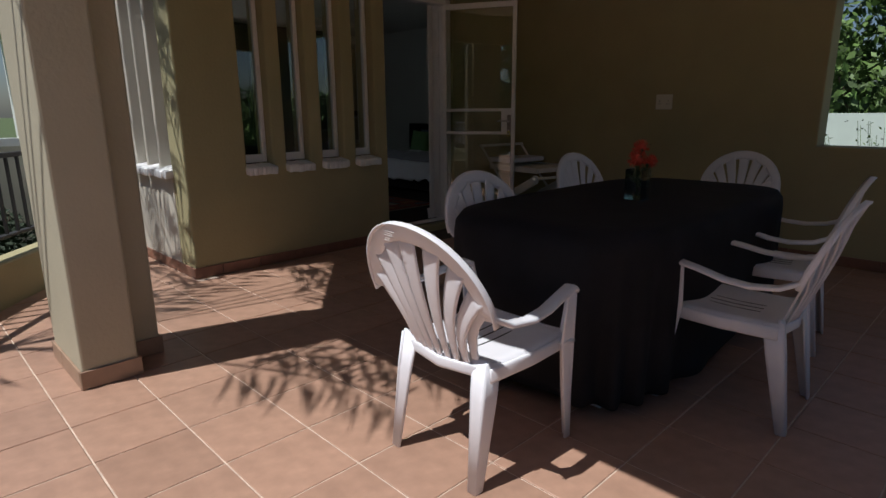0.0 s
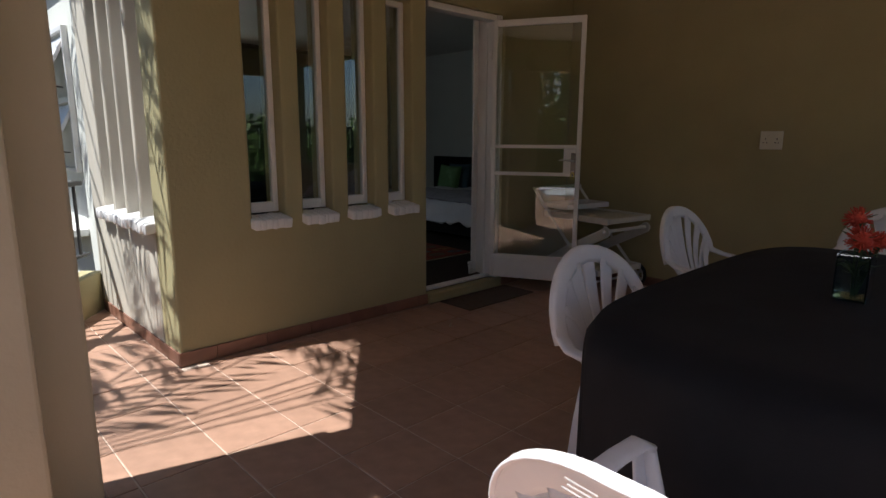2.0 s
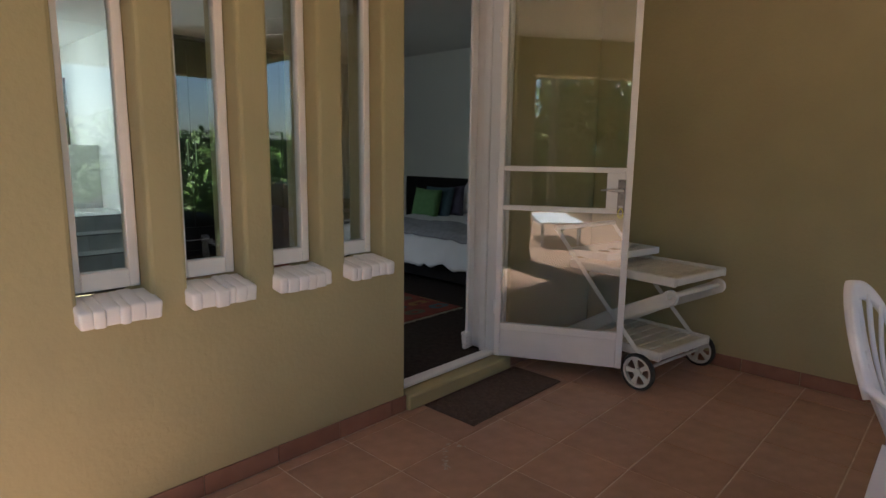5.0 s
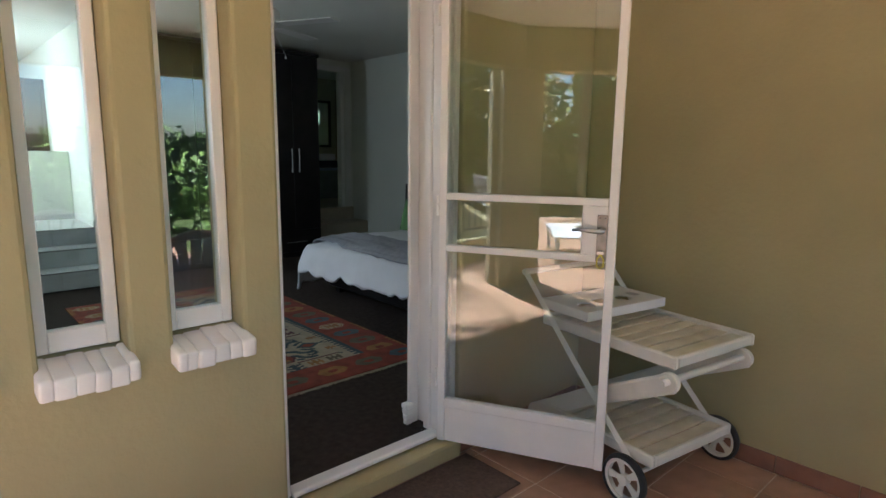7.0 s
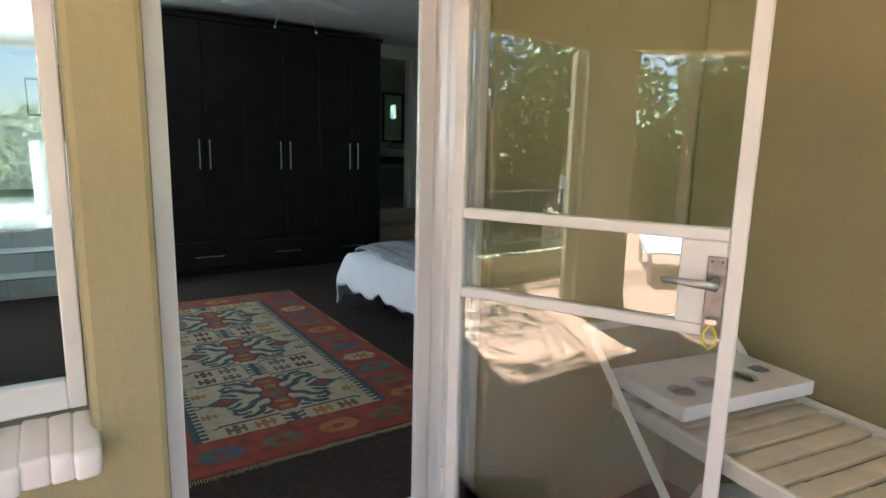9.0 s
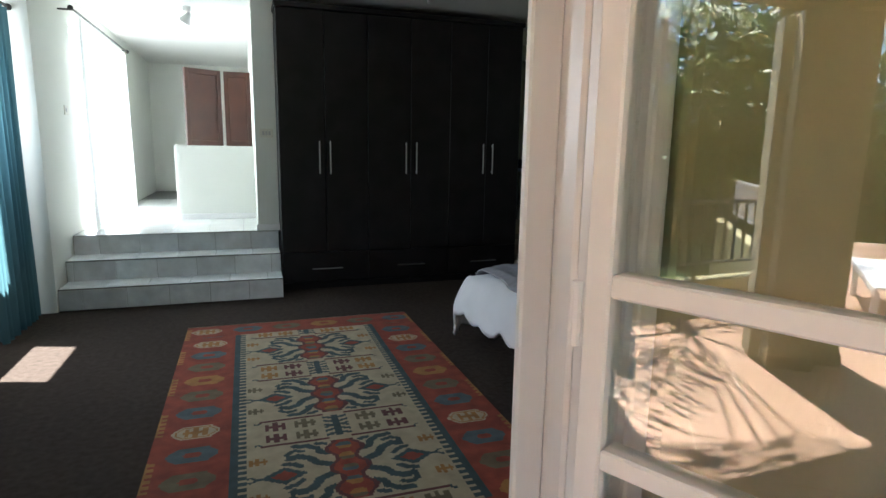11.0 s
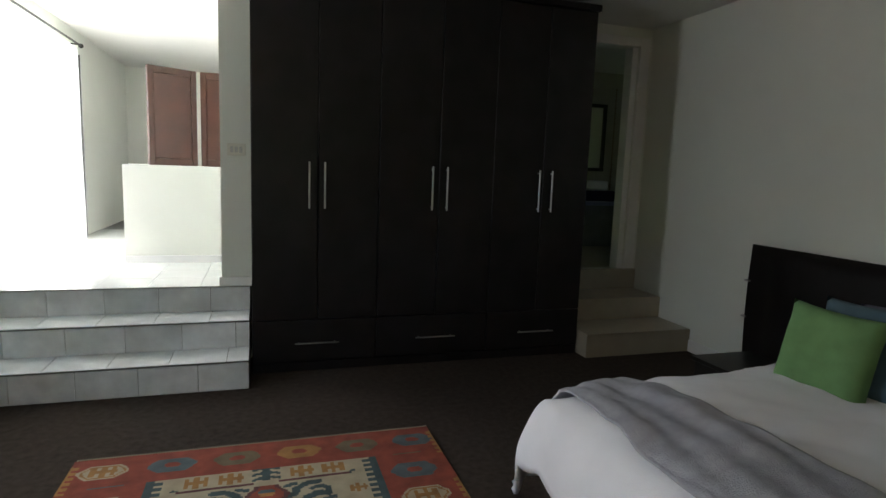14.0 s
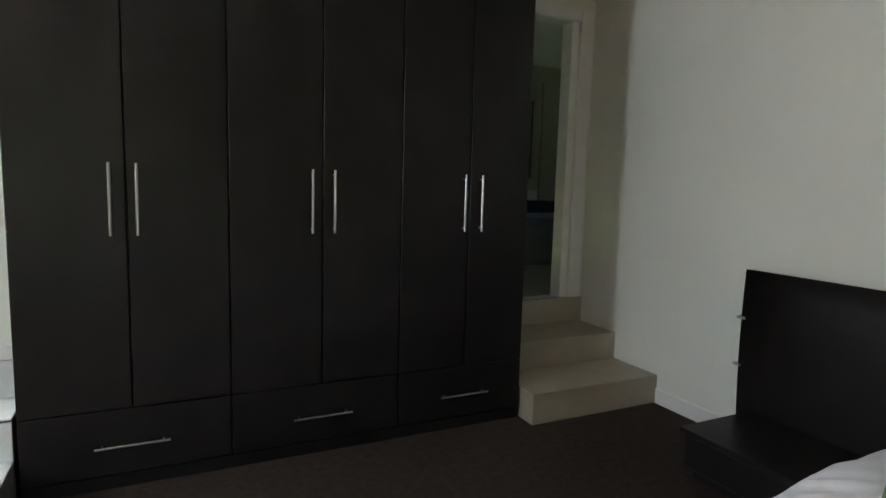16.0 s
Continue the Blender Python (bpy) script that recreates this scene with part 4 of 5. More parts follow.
def throw(u, v):
    s = 0.06 - 0.17 * (1 - v) + u * (0.21 + 0.17 * math.sin(math.pi * min(1.0, (1 - v) * 0.8))) + 0.015 * math.sin(v * 9)
    uu, vv = (s + 0.27) / 2.01, 0.035 + v * 0.9
    p = duvet(uu, vv)
    r = 0.010 + 0.003 * math.sin(u * 21 + 3 * math.sin(v * 6) + 4 * noise.noise(Vector((u, v * 3, 5)))) + 0.008 * noise.noise(Vector((u * 3, v * 9, 2)))
    t = vv * 2.38 - 0.3
    side = -1 if t < 0.0 else (1 if t > 1.73 else 0)
    return p + Vector((0, side * 0.022, 0.02 + r if not side else 0.012))


bm = bmesh.new()
sheet(bm, throw, 44, 110)
th = finish("throw_blanket", bm, THROW, smooth=True)
solid(th, 0.009, 1)
tagged(th, "grey knitted throw laid across the white duvet near the foot", "blanket")


def cushion(name, label, w, h, t, material, m, group="pillows on the bed"):
    bm = bmesh.new()

    def f(sgn):
        def g(u, v):
            x, y = (u - 0.5) * 2, (v - 0.5) * 2
            k = (max(0.0, 1 - x ** 4) * max(0.0, 1 - y ** 4)) ** 0.5
            pin = 1 - 0.06 * (1 - x * x) * abs(y) ** 3 - 0.06 * (1 - y * y) * abs(x) ** 3
            n_ = 0.010 * noise.noise(Vector((x * 2.2 + w * 9, y * 2.2, sgn)))
            return Vector((x * w / 2 * (1 - 0.07 * (1 - y * y) * x * x), y * h / 2 * (1 - 0.07 * (1 - x * x) * y * y), sgn * t / 2 * k + (n_ if k > 0.05 else 0)))
        return g
    sheet(bm, f(1), 18, 18)
    sheet(bm, f(-1), 18, 18)
    bmesh.ops.remove_doubles(bm, verts=bm.verts, dist=0.001)
    ob = finish(name, bm, material, smooth=True)
    ob.matrix_basis = m
    return tagged(ob, label, "pillow", group)


def upright(x, y, z, lean, turn, roll=0):
    """Faces the foot of the bed, leaning back by lean."""
    return Matrix.Translation((x, y, z)) @ Euler((0, 0, radians(turn))).to_matrix().to_4x4() @ Euler((0, radians(-90 + lean), 0)).to_matrix().to_4x4() @ Euler((0, 0, radians(90 + roll))).to_matrix().to_4x4()


GREEN = mat("green_cushion_cotton", (0.125, 0.245, 0.095), 0.9, var=0.08, scale=20, bump=0.4, bump_scale=300)
TEALC = mat("slate_teal_cotton", (0.07, 0.12, 0.15), 0.9, var=0.08, scale=20, bump=0.4, bump_scale=300)
PURP = mat("dusty_purple_cotton", (0.11, 0.1, 0.15), 0.9, var=0.08, scale=20, bump=0.4, bump_scale=300)
ORNG = mat("orange_red_cotton", (0.5, 0.075, 0.02), 0.9, var=0.06, scale=20, bump=0.4, bump_scale=300)
cushion("cushion", "lime green square cushion propped on the white bed", 0.355, 0.36, 0.13, GREEN, upright(4.57, 2.585, 0.70, 13, 11, -3))
cushion("cushion", "slate teal cushion behind the green one", 0.38, 0.38, 0.12, TEALC, upright(4.7, 2.53, 0.715, 18, 12))
cushion("cushion", "teal cushion propped near the headboard", 0.42, 0.42, 0.12, TEALC, upright(5.02, 1.78, 0.80, 25, 6))
cushion("cushion", "dusty purple cushion leaning on the pillows", 0.36, 0.36, 0.13, PURP, upright(4.82, 2.46, 0.725, 18, 14, 6))
cushion("pillow", "plump white cotton bed pillow", 0.72, 0.44, 0.16, LINEN, upright(5.16, 2.25, 0.79, 48, 0))
cushion("pillow", "plump white cotton bed pillow", 0.72, 0.46, 0.13, LINEN, Matrix.Translation((5.1, 2.2, 0.665)) @ Euler((0, 0.05, 1.57)).to_matrix().to_4x4())
cushion("pillow", "plump white cotton bed pillow", 0.72, 0.46, 0.15, LINEN, Matrix.Translation((5.1, 1.45, 0.67)) @ Euler((0, 0.05, 1.57)).to_matrix().to_4x4())
cushion("cushion", "orange red square cushion propped on the white bed", 0.44, 0.44, 0.13, ORNG, upright(4.6, 1.64, 0.705, 32, 22, -17))

ns = thing("nightstand", "low dark wenge nightstand with an open shelf beside the headboard", "nightstand")
boxpart("top", (4.98, 3.18, 0.27), (5.43, 3.76, 0.295), WENGE, ns, 0.003)
boxpart("body", (5.0, 3.2, 0.12), (5.43, 3.74, 0.2695), WENGE, ns, 0.003)
boxpart("plinth", (5.04, 3.24, FZ), (5.43, 3.72, 0.1195), WENGE, ns)

# picture
pic = thing("picture", "landscape print in a thin dark frame with a wide white mount", "picture", at=(5.57, 2.48, 1.69), rz=-90)
FR = mat("dark_frame_wood", (0.02, 0.015, 0.012), 0.4)
MOUNT = mat("white_card", (0.7, 0.7, 0.66), 0.8)
bm = bmesh.new()
PW, PH = 0.34, 0.29
for lo, hi in (((-PW, -0.025, -PH), (PW, -0.0005, -PH + 0.03)), ((-PW, -0.025, PH - 0.03), (PW, -0.0005, PH)),
               ((-PW, -0.0245, -PH + 0.0305), (-PW + 0.03, -0.001, PH - 0.0305)), ((PW - 0.03, -0.0245, -PH + 0.0305), (PW, -0.001, PH - 0.0305))):
    box(bm, lo, hi, 0.003)
part("frame", bm, FR, pic)
boxpart("mount", (-PW + 0.03, -0.012, -PH + 0.03), (PW - 0.03, -0.002, PH - 0.03), MOUNT, pic)
for nm, lo, hi, col in (("border", (-0.2, -0.0135, -0.17), (0.2, -0.0125, 0.17), (0.03, 0.03, 0.03)), ("print", (-0.19, -0.0145, 0.0), (0.19, -0.0137, 0.16), (0.3, 0.42, 0.5)),
                        ("print", (-0.19, -0.0145, -0.09), (0.19, -0.0137, -0.0005), (0.16, 0.25, 0.1)), ("print", (-0.19, -0.0145, -0.16), (0.19, -0.0137, -0.0905), (0.45, 0.36, 0.12))):
    boxpart(nm, lo, hi, mat(nm + "_ink", col, 0.7, var=0.35, scale=30), pic)


# rug: woven cells
RC = {"r": RUGRED, "c": RUGCREAM,
      "t": mat("rug_teal_wool", (0.035, 0.06, 0.065), 0.95, var=0.25, scale=14, bump=0.6, bump_scale=300),
      "o": mat("rug_ochre_wool", (0.26, 0.13, 0.035), 0.95, var=0.25, scale=14, bump=0.6, bump_scale=300),
      "m": mat("rug_maroon_wool", (0.09, 0.03, 0.03), 0.95, var=0.25, scale=14, bump=0.6, bump_scale=300),
      "g": mat("rug_olive_wool", (0.11, 0.09, 0.05), 0.95, var=0.25, scale=14, bump=0.6, bump_scale=300),
      "b": mat("rug_blue_wool", (0.06, 0.09, 0.1), 0.95, var=0.25, scale=14, bump=0.6, bump_scale=300)}
RX0, RX1, RY0, RY1 = 1.75, 3.29, 0.93, 3.62
IX0, IX1, IY0, IY1 = 2.09, 2.95, 1.2, 3.38


def hexa(x, y, rx, ry):
    return abs(y) < ry and abs(x) < rx * (1 - 0.5 * max(0, abs(y) / ry - 0.2))


def star(x, y, r):
    x, y = abs(x) / r, abs(y) / r
    return (x < 0.22 and y < 0.9) or (y < 0.25 and x < 1) or (0.55 < x < 0.95 and y < 0.7)


HOOKS = (([(0.075, 0.035), (0.125, 0.06), (0.15, 0.105), (0.195, 0.13), (0.228, 0.118)], 0.0185),
         ([(0.228, 0.118), (0.238, 0.155), (0.205, 0.178), (0.17, 0.165)], 0.011),
         ([(0.075, 0.125), (0.105, 0.14), (0.112, 0.175), (0.15, 0.205), (0.2, 0.212)], 0.016),
         ([(0.075, 0.205), (0.11, 0.215)], 0.012),
         ([(0.19, 0.05), (0.215, 0.075), (0.25, 0.085)], 0.013))


def near_line(x, y, p, q):
    """How far (x, y) lies from the line between p and q."""
    ux, uy = q[0] - p[0], q[1] - p[1]
    k = max(0.0, min(1.0, ((x - p[0]) * ux + (y - p[1]) * uy) / (ux * ux + uy * uy)))
    return math.hypot(x - p[0] - k * ux, y - p[1] - k * uy)


def rug_colour(x, y):
    if IX0 < x < IX1 and IY0 < y < IY1:
        if x < IX0 + 0.035 or x > IX1 - 0.035:
            return "t" if int((y - IY0) / 0.02) % 2 else "c"
        P = (IY1 - IY0) / 3
        ky = (y - IY0) / P
        j = int(ky)
        dy = (ky - j - 0.5) * P
        dx = x - (IX0 + IX1) / 2
        ax, ay = abs(dx), abs(dy)
        if ay > 0.242:      # bands of stars between thin forked lines
            if ay < 0.256 and 0.05 < ax < 0.335:
                return "m"
            if 0.012 < math.hypot(ax - 0.35, ay - 0.249) < 0.021 and ax < 0.362:
                return "t"
            if ax < 0.056 and ay > 0.262:
                return "t" if int((ay + ax * 0.35) / 0.019) % 2 or ax < 0.014 else "c"
            for k_, sx in enumerate((0.14, 0.27)):
                if star(ax - sx, ay - 0.31, 0.048):
                    return ("o", "g", "m", "o")[(k_ + j + (dy > 0)) % 4]
            return "c"
        edge = 0.066 + 0.02 * math.cos(ay * 42)
        if ax < edge and ay < 0.222:
            if hexa(dx, (dy + 10.045) % 0.09 - 0.045, 0.034, 0.027):
                return ("g", "o", "b")[int((dy + 10) / 0.09) % 3]
            return "r" if ax < edge - 0.02 else "m"
        dia = abs(ax - 0.255) / 0.07 + ay / 0.048
        if dia < 0.75:
            return "r"
        if dia < 1.3:
            return "t"
        if (0.32 < ax < 0.365 and ay < 0.009) or (0.012 < math.hypot(ax - 0.381, ay) < 0.022 and ax < 0.392):
            return "t"
        for line, th in HOOKS:
            if any(near_line(ax, ay, p, q) < th for p, q in zip(line, line[1:])):
                return "t"
        if star(ax - 0.352, ay - 0.13, 0.034):
            return ("o", "g")[j % 2]
        return "c"
    if IX0 - 0.03 < x < IX1 + 0.03 and IY0 < y < IY1:
        return "t"
    ex = min(x - RX0, RX1 - x)
    if ex < 0.03 and int((y - RY0) / 0.22) % 2 and (ex < 0.012 or int(y / 0.02) % 2):
        return "o"
    # row of hexagons round the border
    bx = min(x - RX0, RX1 - x)
    if y < IY0 or y > IY1:
        yy = (RY0 + IY0) / 2 if y < IY0 else (RY1 + IY1) / 2
        i = int((x - RX0) / 0.26)
        qx, qy = (x - RX0) - (i + 0.5) * 0.26, y - yy
        rx, ry = 0.095, 0.055
    else:
        i = int((y - RY0) / 0.2) + (7 if x < 2.5 else 2)
        qy, qx = (y - RY0) % 0.2 - 0.1, bx - 0.165
        rx, ry = 0.1, 0.06
    if hexa(qx, qy, rx, ry):
        kind = (i * 7) % 6
        if kind == 0:
            if hexa(qx, qy, rx - 0.02, ry - 0.014):
                return "c" if not star(qx, qy, 0.05) else "o"
            return "c" if not hexa(qx, qy, rx - 0.012, ry - 0.008) else "o"
        return ("c", "b", "g", "o", "g", "b")[kind] if not hexa(qx, qy, rx * 0.35, ry * 0.35) else "r"
    return "r"


rug = thing("rug", "red and cream kilim with hooked medallions and fringed ends", "rug")
keys = list(RC)
bm = bmesh.new()
C = 0.008
nx, ny = round((RX1 - RX0) / C), round((RY1 - RY0) / C)
rows_ = []
for i in range(nx + 1):
    rows_.append([bm.verts.new((RX0 + i * C, RY0 + j * C, FZ + 0.009 + 0.0012 * noise.noise(Vector((i * 0.07, j * 0.07, 0))))) for j in range(ny + 1)])
for i in range(nx):
    for j in range(ny):
        f = bm.faces.new((rows_[i][j], rows_[i + 1][j], rows_[i + 1][j + 1], rows_[i][j + 1]))
        f.material_index = keys.index(rug_colour(RX0 + (i + 0.5) * C, RY0 + (j + 0.5) * C))
pile = part("weave", bm, RC["r"], rug)
for k_ in keys[1:]:
    pile.data.materials.append(RC[k_])
solid(pile, 0.007)
bm = bmesh.new()
rnd = random.Random(8)
for y0, s_ in ((RY0, -1), (RY1, 1)):
    for i in range(150):
        x = RX0 + 0.005 + i * (RX1 - RX0 - 0.01) / 149
        box(bm, (x - 0.002, min(y0, y0 + s_ * rnd.uniform(0.02, 0.035)), FZ + 0.001), (x + 0.002, max(y0, y0 + s_ * 0.02), FZ + 0.005))
tagged(part("fringe", bm, RUGCREAM, rug, "knotted cream fringe"), kind="stuff")

# low skirting in the bedroom
bm = bmesh.new()
box(bm, (5.555, 0.27, FZ), (5.569, 4.448, FZ + 0.09), 0.004)
tagged(finish("baseboard", bm, METAL_WHITE), kind="structure")
bm = bmesh.new()
box(bm, (1.52, 5.785, UZ), (2.256, 5.799, UZ + 0.06), 0.003)
box(bm, (2.245, 4.848, UZ), (2.455, 4.859, UZ + 0.06), 0.003)
tagged(finish("baseboard", bm, METAL_WHITE), kind="structure")


# switches
def wall_switch(m, n):
    s_ = thing("wall_switch", "small grey-white rocker light switch on the white wall", "switch")
    s_.matrix_basis = m
    boxpart("face_plate", (-0.055, -0.01, -0.038), (0.055, -0.0005, 0.038), SOCKET, s_, 0.003)
    for k in range(n):
        boxpart("rocker", (-0.035 + k * 0.026, -0.015, -0.018), (-0.017 + k * 0.026, -0.0105, 0.018), STEEL, s_, 0.002)


wall_switch(pose(2.355, 4.86, 1.43), 3)
wall_switch(pose(0.8, 5.0, 1.58, 0, 0, 90), 1)

# bathroom beyond the cream steps
bm = bmesh.new()
box(bm, (4.78, 5.17, UZ), (4.849, 5.189, 2.47), 0.003)
box(bm, (5.451, 5.17, UZ), (5.54, 5.189, 2.47), 0.003)
box(bm, (4.8495, 5.17, 2.401), (5.4505, 5.189, 2.47), 0.003)
box(bm, (5.395, 5.195, UZ), (5.449, 5.3, 2.398), 0.003)
tagged(finish("door_frame", bm, METAL_WHITE), kind="structure")
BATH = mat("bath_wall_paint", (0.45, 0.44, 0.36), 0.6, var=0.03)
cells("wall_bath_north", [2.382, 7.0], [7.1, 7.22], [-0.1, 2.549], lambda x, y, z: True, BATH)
# unseen opening added in the east wall to let some sky light in
cells("wall_bath_east", [6.9, 7.0], [5.312, 5.7, 5.9, 7.098], [-0.1, 1.85, 2.1, 2.549], lambda x, y, z: not (5.7 < y < 5.9 and 1.85 < z < 2.1), WHITEWALL)
cells("ceiling_bath", [5.772, 7.0], [4.9, 7.72], [2.55, 2.7], lambda x, y, z: True, CEIL)
DKBLUE = mat("dark_blue_laminate", (0.02, 0.025, 0.06), 0.3)
va2 = thing("vanity", "blue-grey bathroom vanity with a pale top", "vanity", at=(6.0, 6.6, UZ))
boxpart("top", (-0.3, 0, 0.46), (0.55, 0.49, 0.5), mat("blue_grey_laminate", (0.3, 0.34, 0.5), 0.3), va2, 0.004)
boxpart("body", (-0.28, 0.03, 0), (0.53, 0.49, 0.459), mat("grey_green_laminate", (0.2, 0.22, 0.21), 0.5), va2, 0.004)
boxpart("shelf", (-0.25, 0.12, 0.501), (0.5, 0.49, 0.62), DKBLUE, va2, 0.004)
ba = thing("basin", "rectangular white basin standing on the vanity", "basin", at=(5.93, 6.74, UZ + 0.621))
boxpart("bowl", (0, 0, 0), (0.34, 0.28, 0.11), PLASTIC, ba, 0.02, seg=2)
tp = thing("tap", "chrome bathroom tap beside the basin", "tap", at=(6.1, 7.06, UZ + 0.621))
bm = bmesh.new()
rod(bm, (0, 0, 0), (0, 0, 0.24), 0.012, 10)
rod(bm, (0, 0, 0.23), (-0.02, -0.13, 0.24), 0.009, 8)
part("spout", bm, STEEL, tp)
mi = thing("mirror", "tall dark-framed mirror on the bathroom wall", "mirror", at=(6.2, 7.1, UZ + 0.84))
bm = bmesh.new()
for lo, hi in (((-0.2, -0.03, 0), (0.2, -0.001, 0.04)), ((-0.2, -0.03, 0.74), (0.2, -0.001, 0.78)), ((-0.2, -0.029, 0.0405), (-0.16, -0.002, 0.7395)), ((0.16, -0.029, 0.0405), (0.2, -0.002, 0.7395))):
    box(bm, lo, hi, 0.003)
part("frame", bm, FR, mi)
SILV = mat("mirror_silver", (0.85, 0.87, 0.86), 0.02, 1.0, var=0.0, bump=0)
boxpart("mirror_glass", (-0.16, -0.012, 0.04), (0.16, -0.003, 0.74), SILV, mi)
MOS = mat("brown_mosaic", (0.22, 0.15, 0.1), 0.4, var=0.3)
mb = thing("mosaic_border", "vertical strip of small brown mosaic tiles on the bathroom wall", "tiles", at=(6.52, 7.099, UZ))
rnd = random.Random(3)
for k in range(40):
    w_ = rnd.choice((0.012, 0.018, 0.026))
    boxpart("mosaic_tile", (-w_ / 2, -0.006, 0.62 + k * 0.03), (w_ / 2, -0.0005, 0.62 + k * 0.03 + 0.02), MOS, mb)

# ---- upper level: curtains, rods, shutters, lamps ----
SHEER = bpy.data.materials.new("sheer_white_voile")
SHEER.use_nodes = True
n, l = SHEER.node_tree.nodes, SHEER.node_tree.links
n.remove(n["Principled BSDF"])
df, tl, tp_, m1, m2 = (n.new("ShaderNode" + k) for k in ("BsdfDiffuse", "BsdfTranslucent", "BsdfTransparent", "MixShader", "MixShader"))
df.inputs[0].default_value = (0.85, 0.85, 0.85, 1)
tl.inputs[0].default_value = (0.9, 0.9, 0.9, 1)
m1.inputs[0].default_value, m2.inputs[0].default_value = 0.6, 0.3
for a, b in ((df.outputs[0], m1.inputs[1]), (tl.outputs[0], m1.inputs[2]), (m1.outputs[0], m2.inputs[1]), (tp_.outputs[0], m2.inputs[2]), (m2.outputs[0], n["Material Output"].inputs[0])):
    l.new(a, b)
TEALCUR = bpy.data.materials.new("teal_curtain_cloth")
TEALCUR.use_nodes = True
n, l = TEALCUR.node_tree.nodes, TEALCUR.node_tree.links
n.remove(n["Principled BSDF"])
df, tl, m1, nz = (n.new("ShaderNode" + k) for k in ("BsdfDiffuse", "BsdfTranslucent", "MixShader", "TexNoise"))
nz.inputs["Scale"].default_value = 60
df.inputs[0].default_value = (0.12, 0.22, 0.26, 1)
tl.inputs[0].default_value = (0.14, 0.28, 0.33, 1)
m1.inputs[0].default_value = 0.4
for a, b in ((df.outputs[0], m1.inputs[1]), (tl.outputs[0], m1.inputs[2]), (m1.outputs[0], n["Material Output"].inputs[0])):
    l.new(a, b)


def curtain(name, label, x, y0, y1, z0, z1, folds, depth, material):
    bm = bmesh.new()
    sheet(bm, lambda u, v: Vector((x + depth * math.sin(u * folds * 2 * math.pi + 1.5 * math.sin(u * 9)) * (0.5 + 0.5 * (1 - v)), y0 + (y1 - y0) * u + 0.01 * math.sin(v * 7 + u * 20), z0 + (z1 - z0) * v)), folds * 10, 10)
    ob = finish(name, bm, material, smooth=True)
    return tagged(ob, label, "curtain")


curtain("curtain", "sheer white voile curtain glowing with daylight before the glass door", 0.91, 5.35, 7.15, UZ + 0.01, 2.33, 16, 0.025, SHEER)
curtain("curtain", "gathered sheer white voile panel with a lace hem", 0.93, 5.08, 5.36, UZ + 0.01, 2.33, 5, 0.022, SHEER)
curtain("curtain", "plain teal curtain hanging to the carpet in the bedroom", 0.7, 3.55, 4.2, FZ + 0.015, 2.2, 7, 0.035, TEALCUR)
for nm, x, y0, y1, z in (("curtain_rod", 0.91, 4.95, 7.3, 2.37), ("curtain_rod", 0.7, 3.4, 4.27, 2.215)):
    cr = thing(nm, "slim dark curtain rod with ball ends fixed to the white wall", "curtain rod")
    bm = bmesh.new()
    rod(bm, (x, y0, z), (x, y1, z), 0.009, 10)
    part("rod", bm, IRON, cr)
    for y in (y0, y1):
        bm = bmesh.new()
        bmesh.ops.create_uvsphere(bm, u_segments=12, v_segments=8, radius=0.022, matrix=Matrix.Translation((x, y, z)))
        part("finial", bm, IRON, cr, smooth=True)
    bm = bmesh.new()
    wx = 0.8 if x > 0.8 else 0.3
    rod(bm, (wx, y0 + 0.08, z), (x, y0 + 0.08, z), 0.008, 8)
    rod(bm, (wx, y1 - 0.08, z), (x, y1 - 0.08, z), 0.008, 8)
    part("bracket", bm, IRON, cr)
# glass door frame behind the sheer curtain
sd_ = new("door_2")
tagged(sd_, kind="structure")
bm = bmesh.new()
for lo, hi in (((0.66, 5.302, UZ), (0.72, 5.36, 2.348)), ((0.66, 7.14, UZ), (0.72, 7.198, 2.348)), ((0.66, 6.22, UZ), (0.72, 6.27, 2.3)), ((0.661, 5.3605, 2.3), (0.719, 7.1395, 2.348))):
    box(bm, lo, hi, 0.003)
part("door_frame", bm, METAL_WHITE, sd_)
# narrow dark door standing ajar past the curtain
dr = new("door_3")
tagged(dr, kind="structure")
dr.matrix_basis = pose(0.805, 7.42, UZ, 0, 0, 8)
boxpart("door_panel", (0, 0, 0.01), (0.035, 0.5, 1.72), METAL_WHITE, dr, 0.003)
boxpart("door_edge", (0.036, -0.02, 0.01), (0.06, -0.001, 1.74), IRON, dr)

for m_, w_ in ((pose(1.565, 6.66, UZ + 0.74, 0, 0, 33), 0.44), (pose(1.965, 6.9, UZ + 0.74, 0, 0, 0), 0.3)):
    sh = thing("wooden_shutter", "dark mahogany panelled shutter leaf standing above the low wall", "shutter", "shutters over the low wall")
    sh.matrix_basis = m_
    bm = bmesh.new()
    for lo, hi in (((0, 0, 0), (0.05, 0.035, 0.86)), ((w_ - 0.05, 0, 0), (w_, 0.035, 0.86)), ((0.0505, 0, 0), (w_ - 0.0505, 0.035, 0.06)), ((0.0505, 0, 0.8), (w_ - 0.0505, 0.035, 0.86))):
        box(bm, lo, hi, 0.003)
    part("frame", bm, MAHOG, sh)
    boxpart("panel", (0.0505, 0.008, 0.0605), (w_ - 0.0505, 0.027, 0.7995), MAHOG, sh, 0.004)
cells("wall_sill_block", [1.42, 2.259], [6.64, 7.0], [UZ, UZ + 0.739], lambda x, y, z: True, WHITEWALL)
fr2 = thing("picture", "small picture in a thin grey frame on the far white wall", "picture", at=(1.43, 9.7, 1.95))
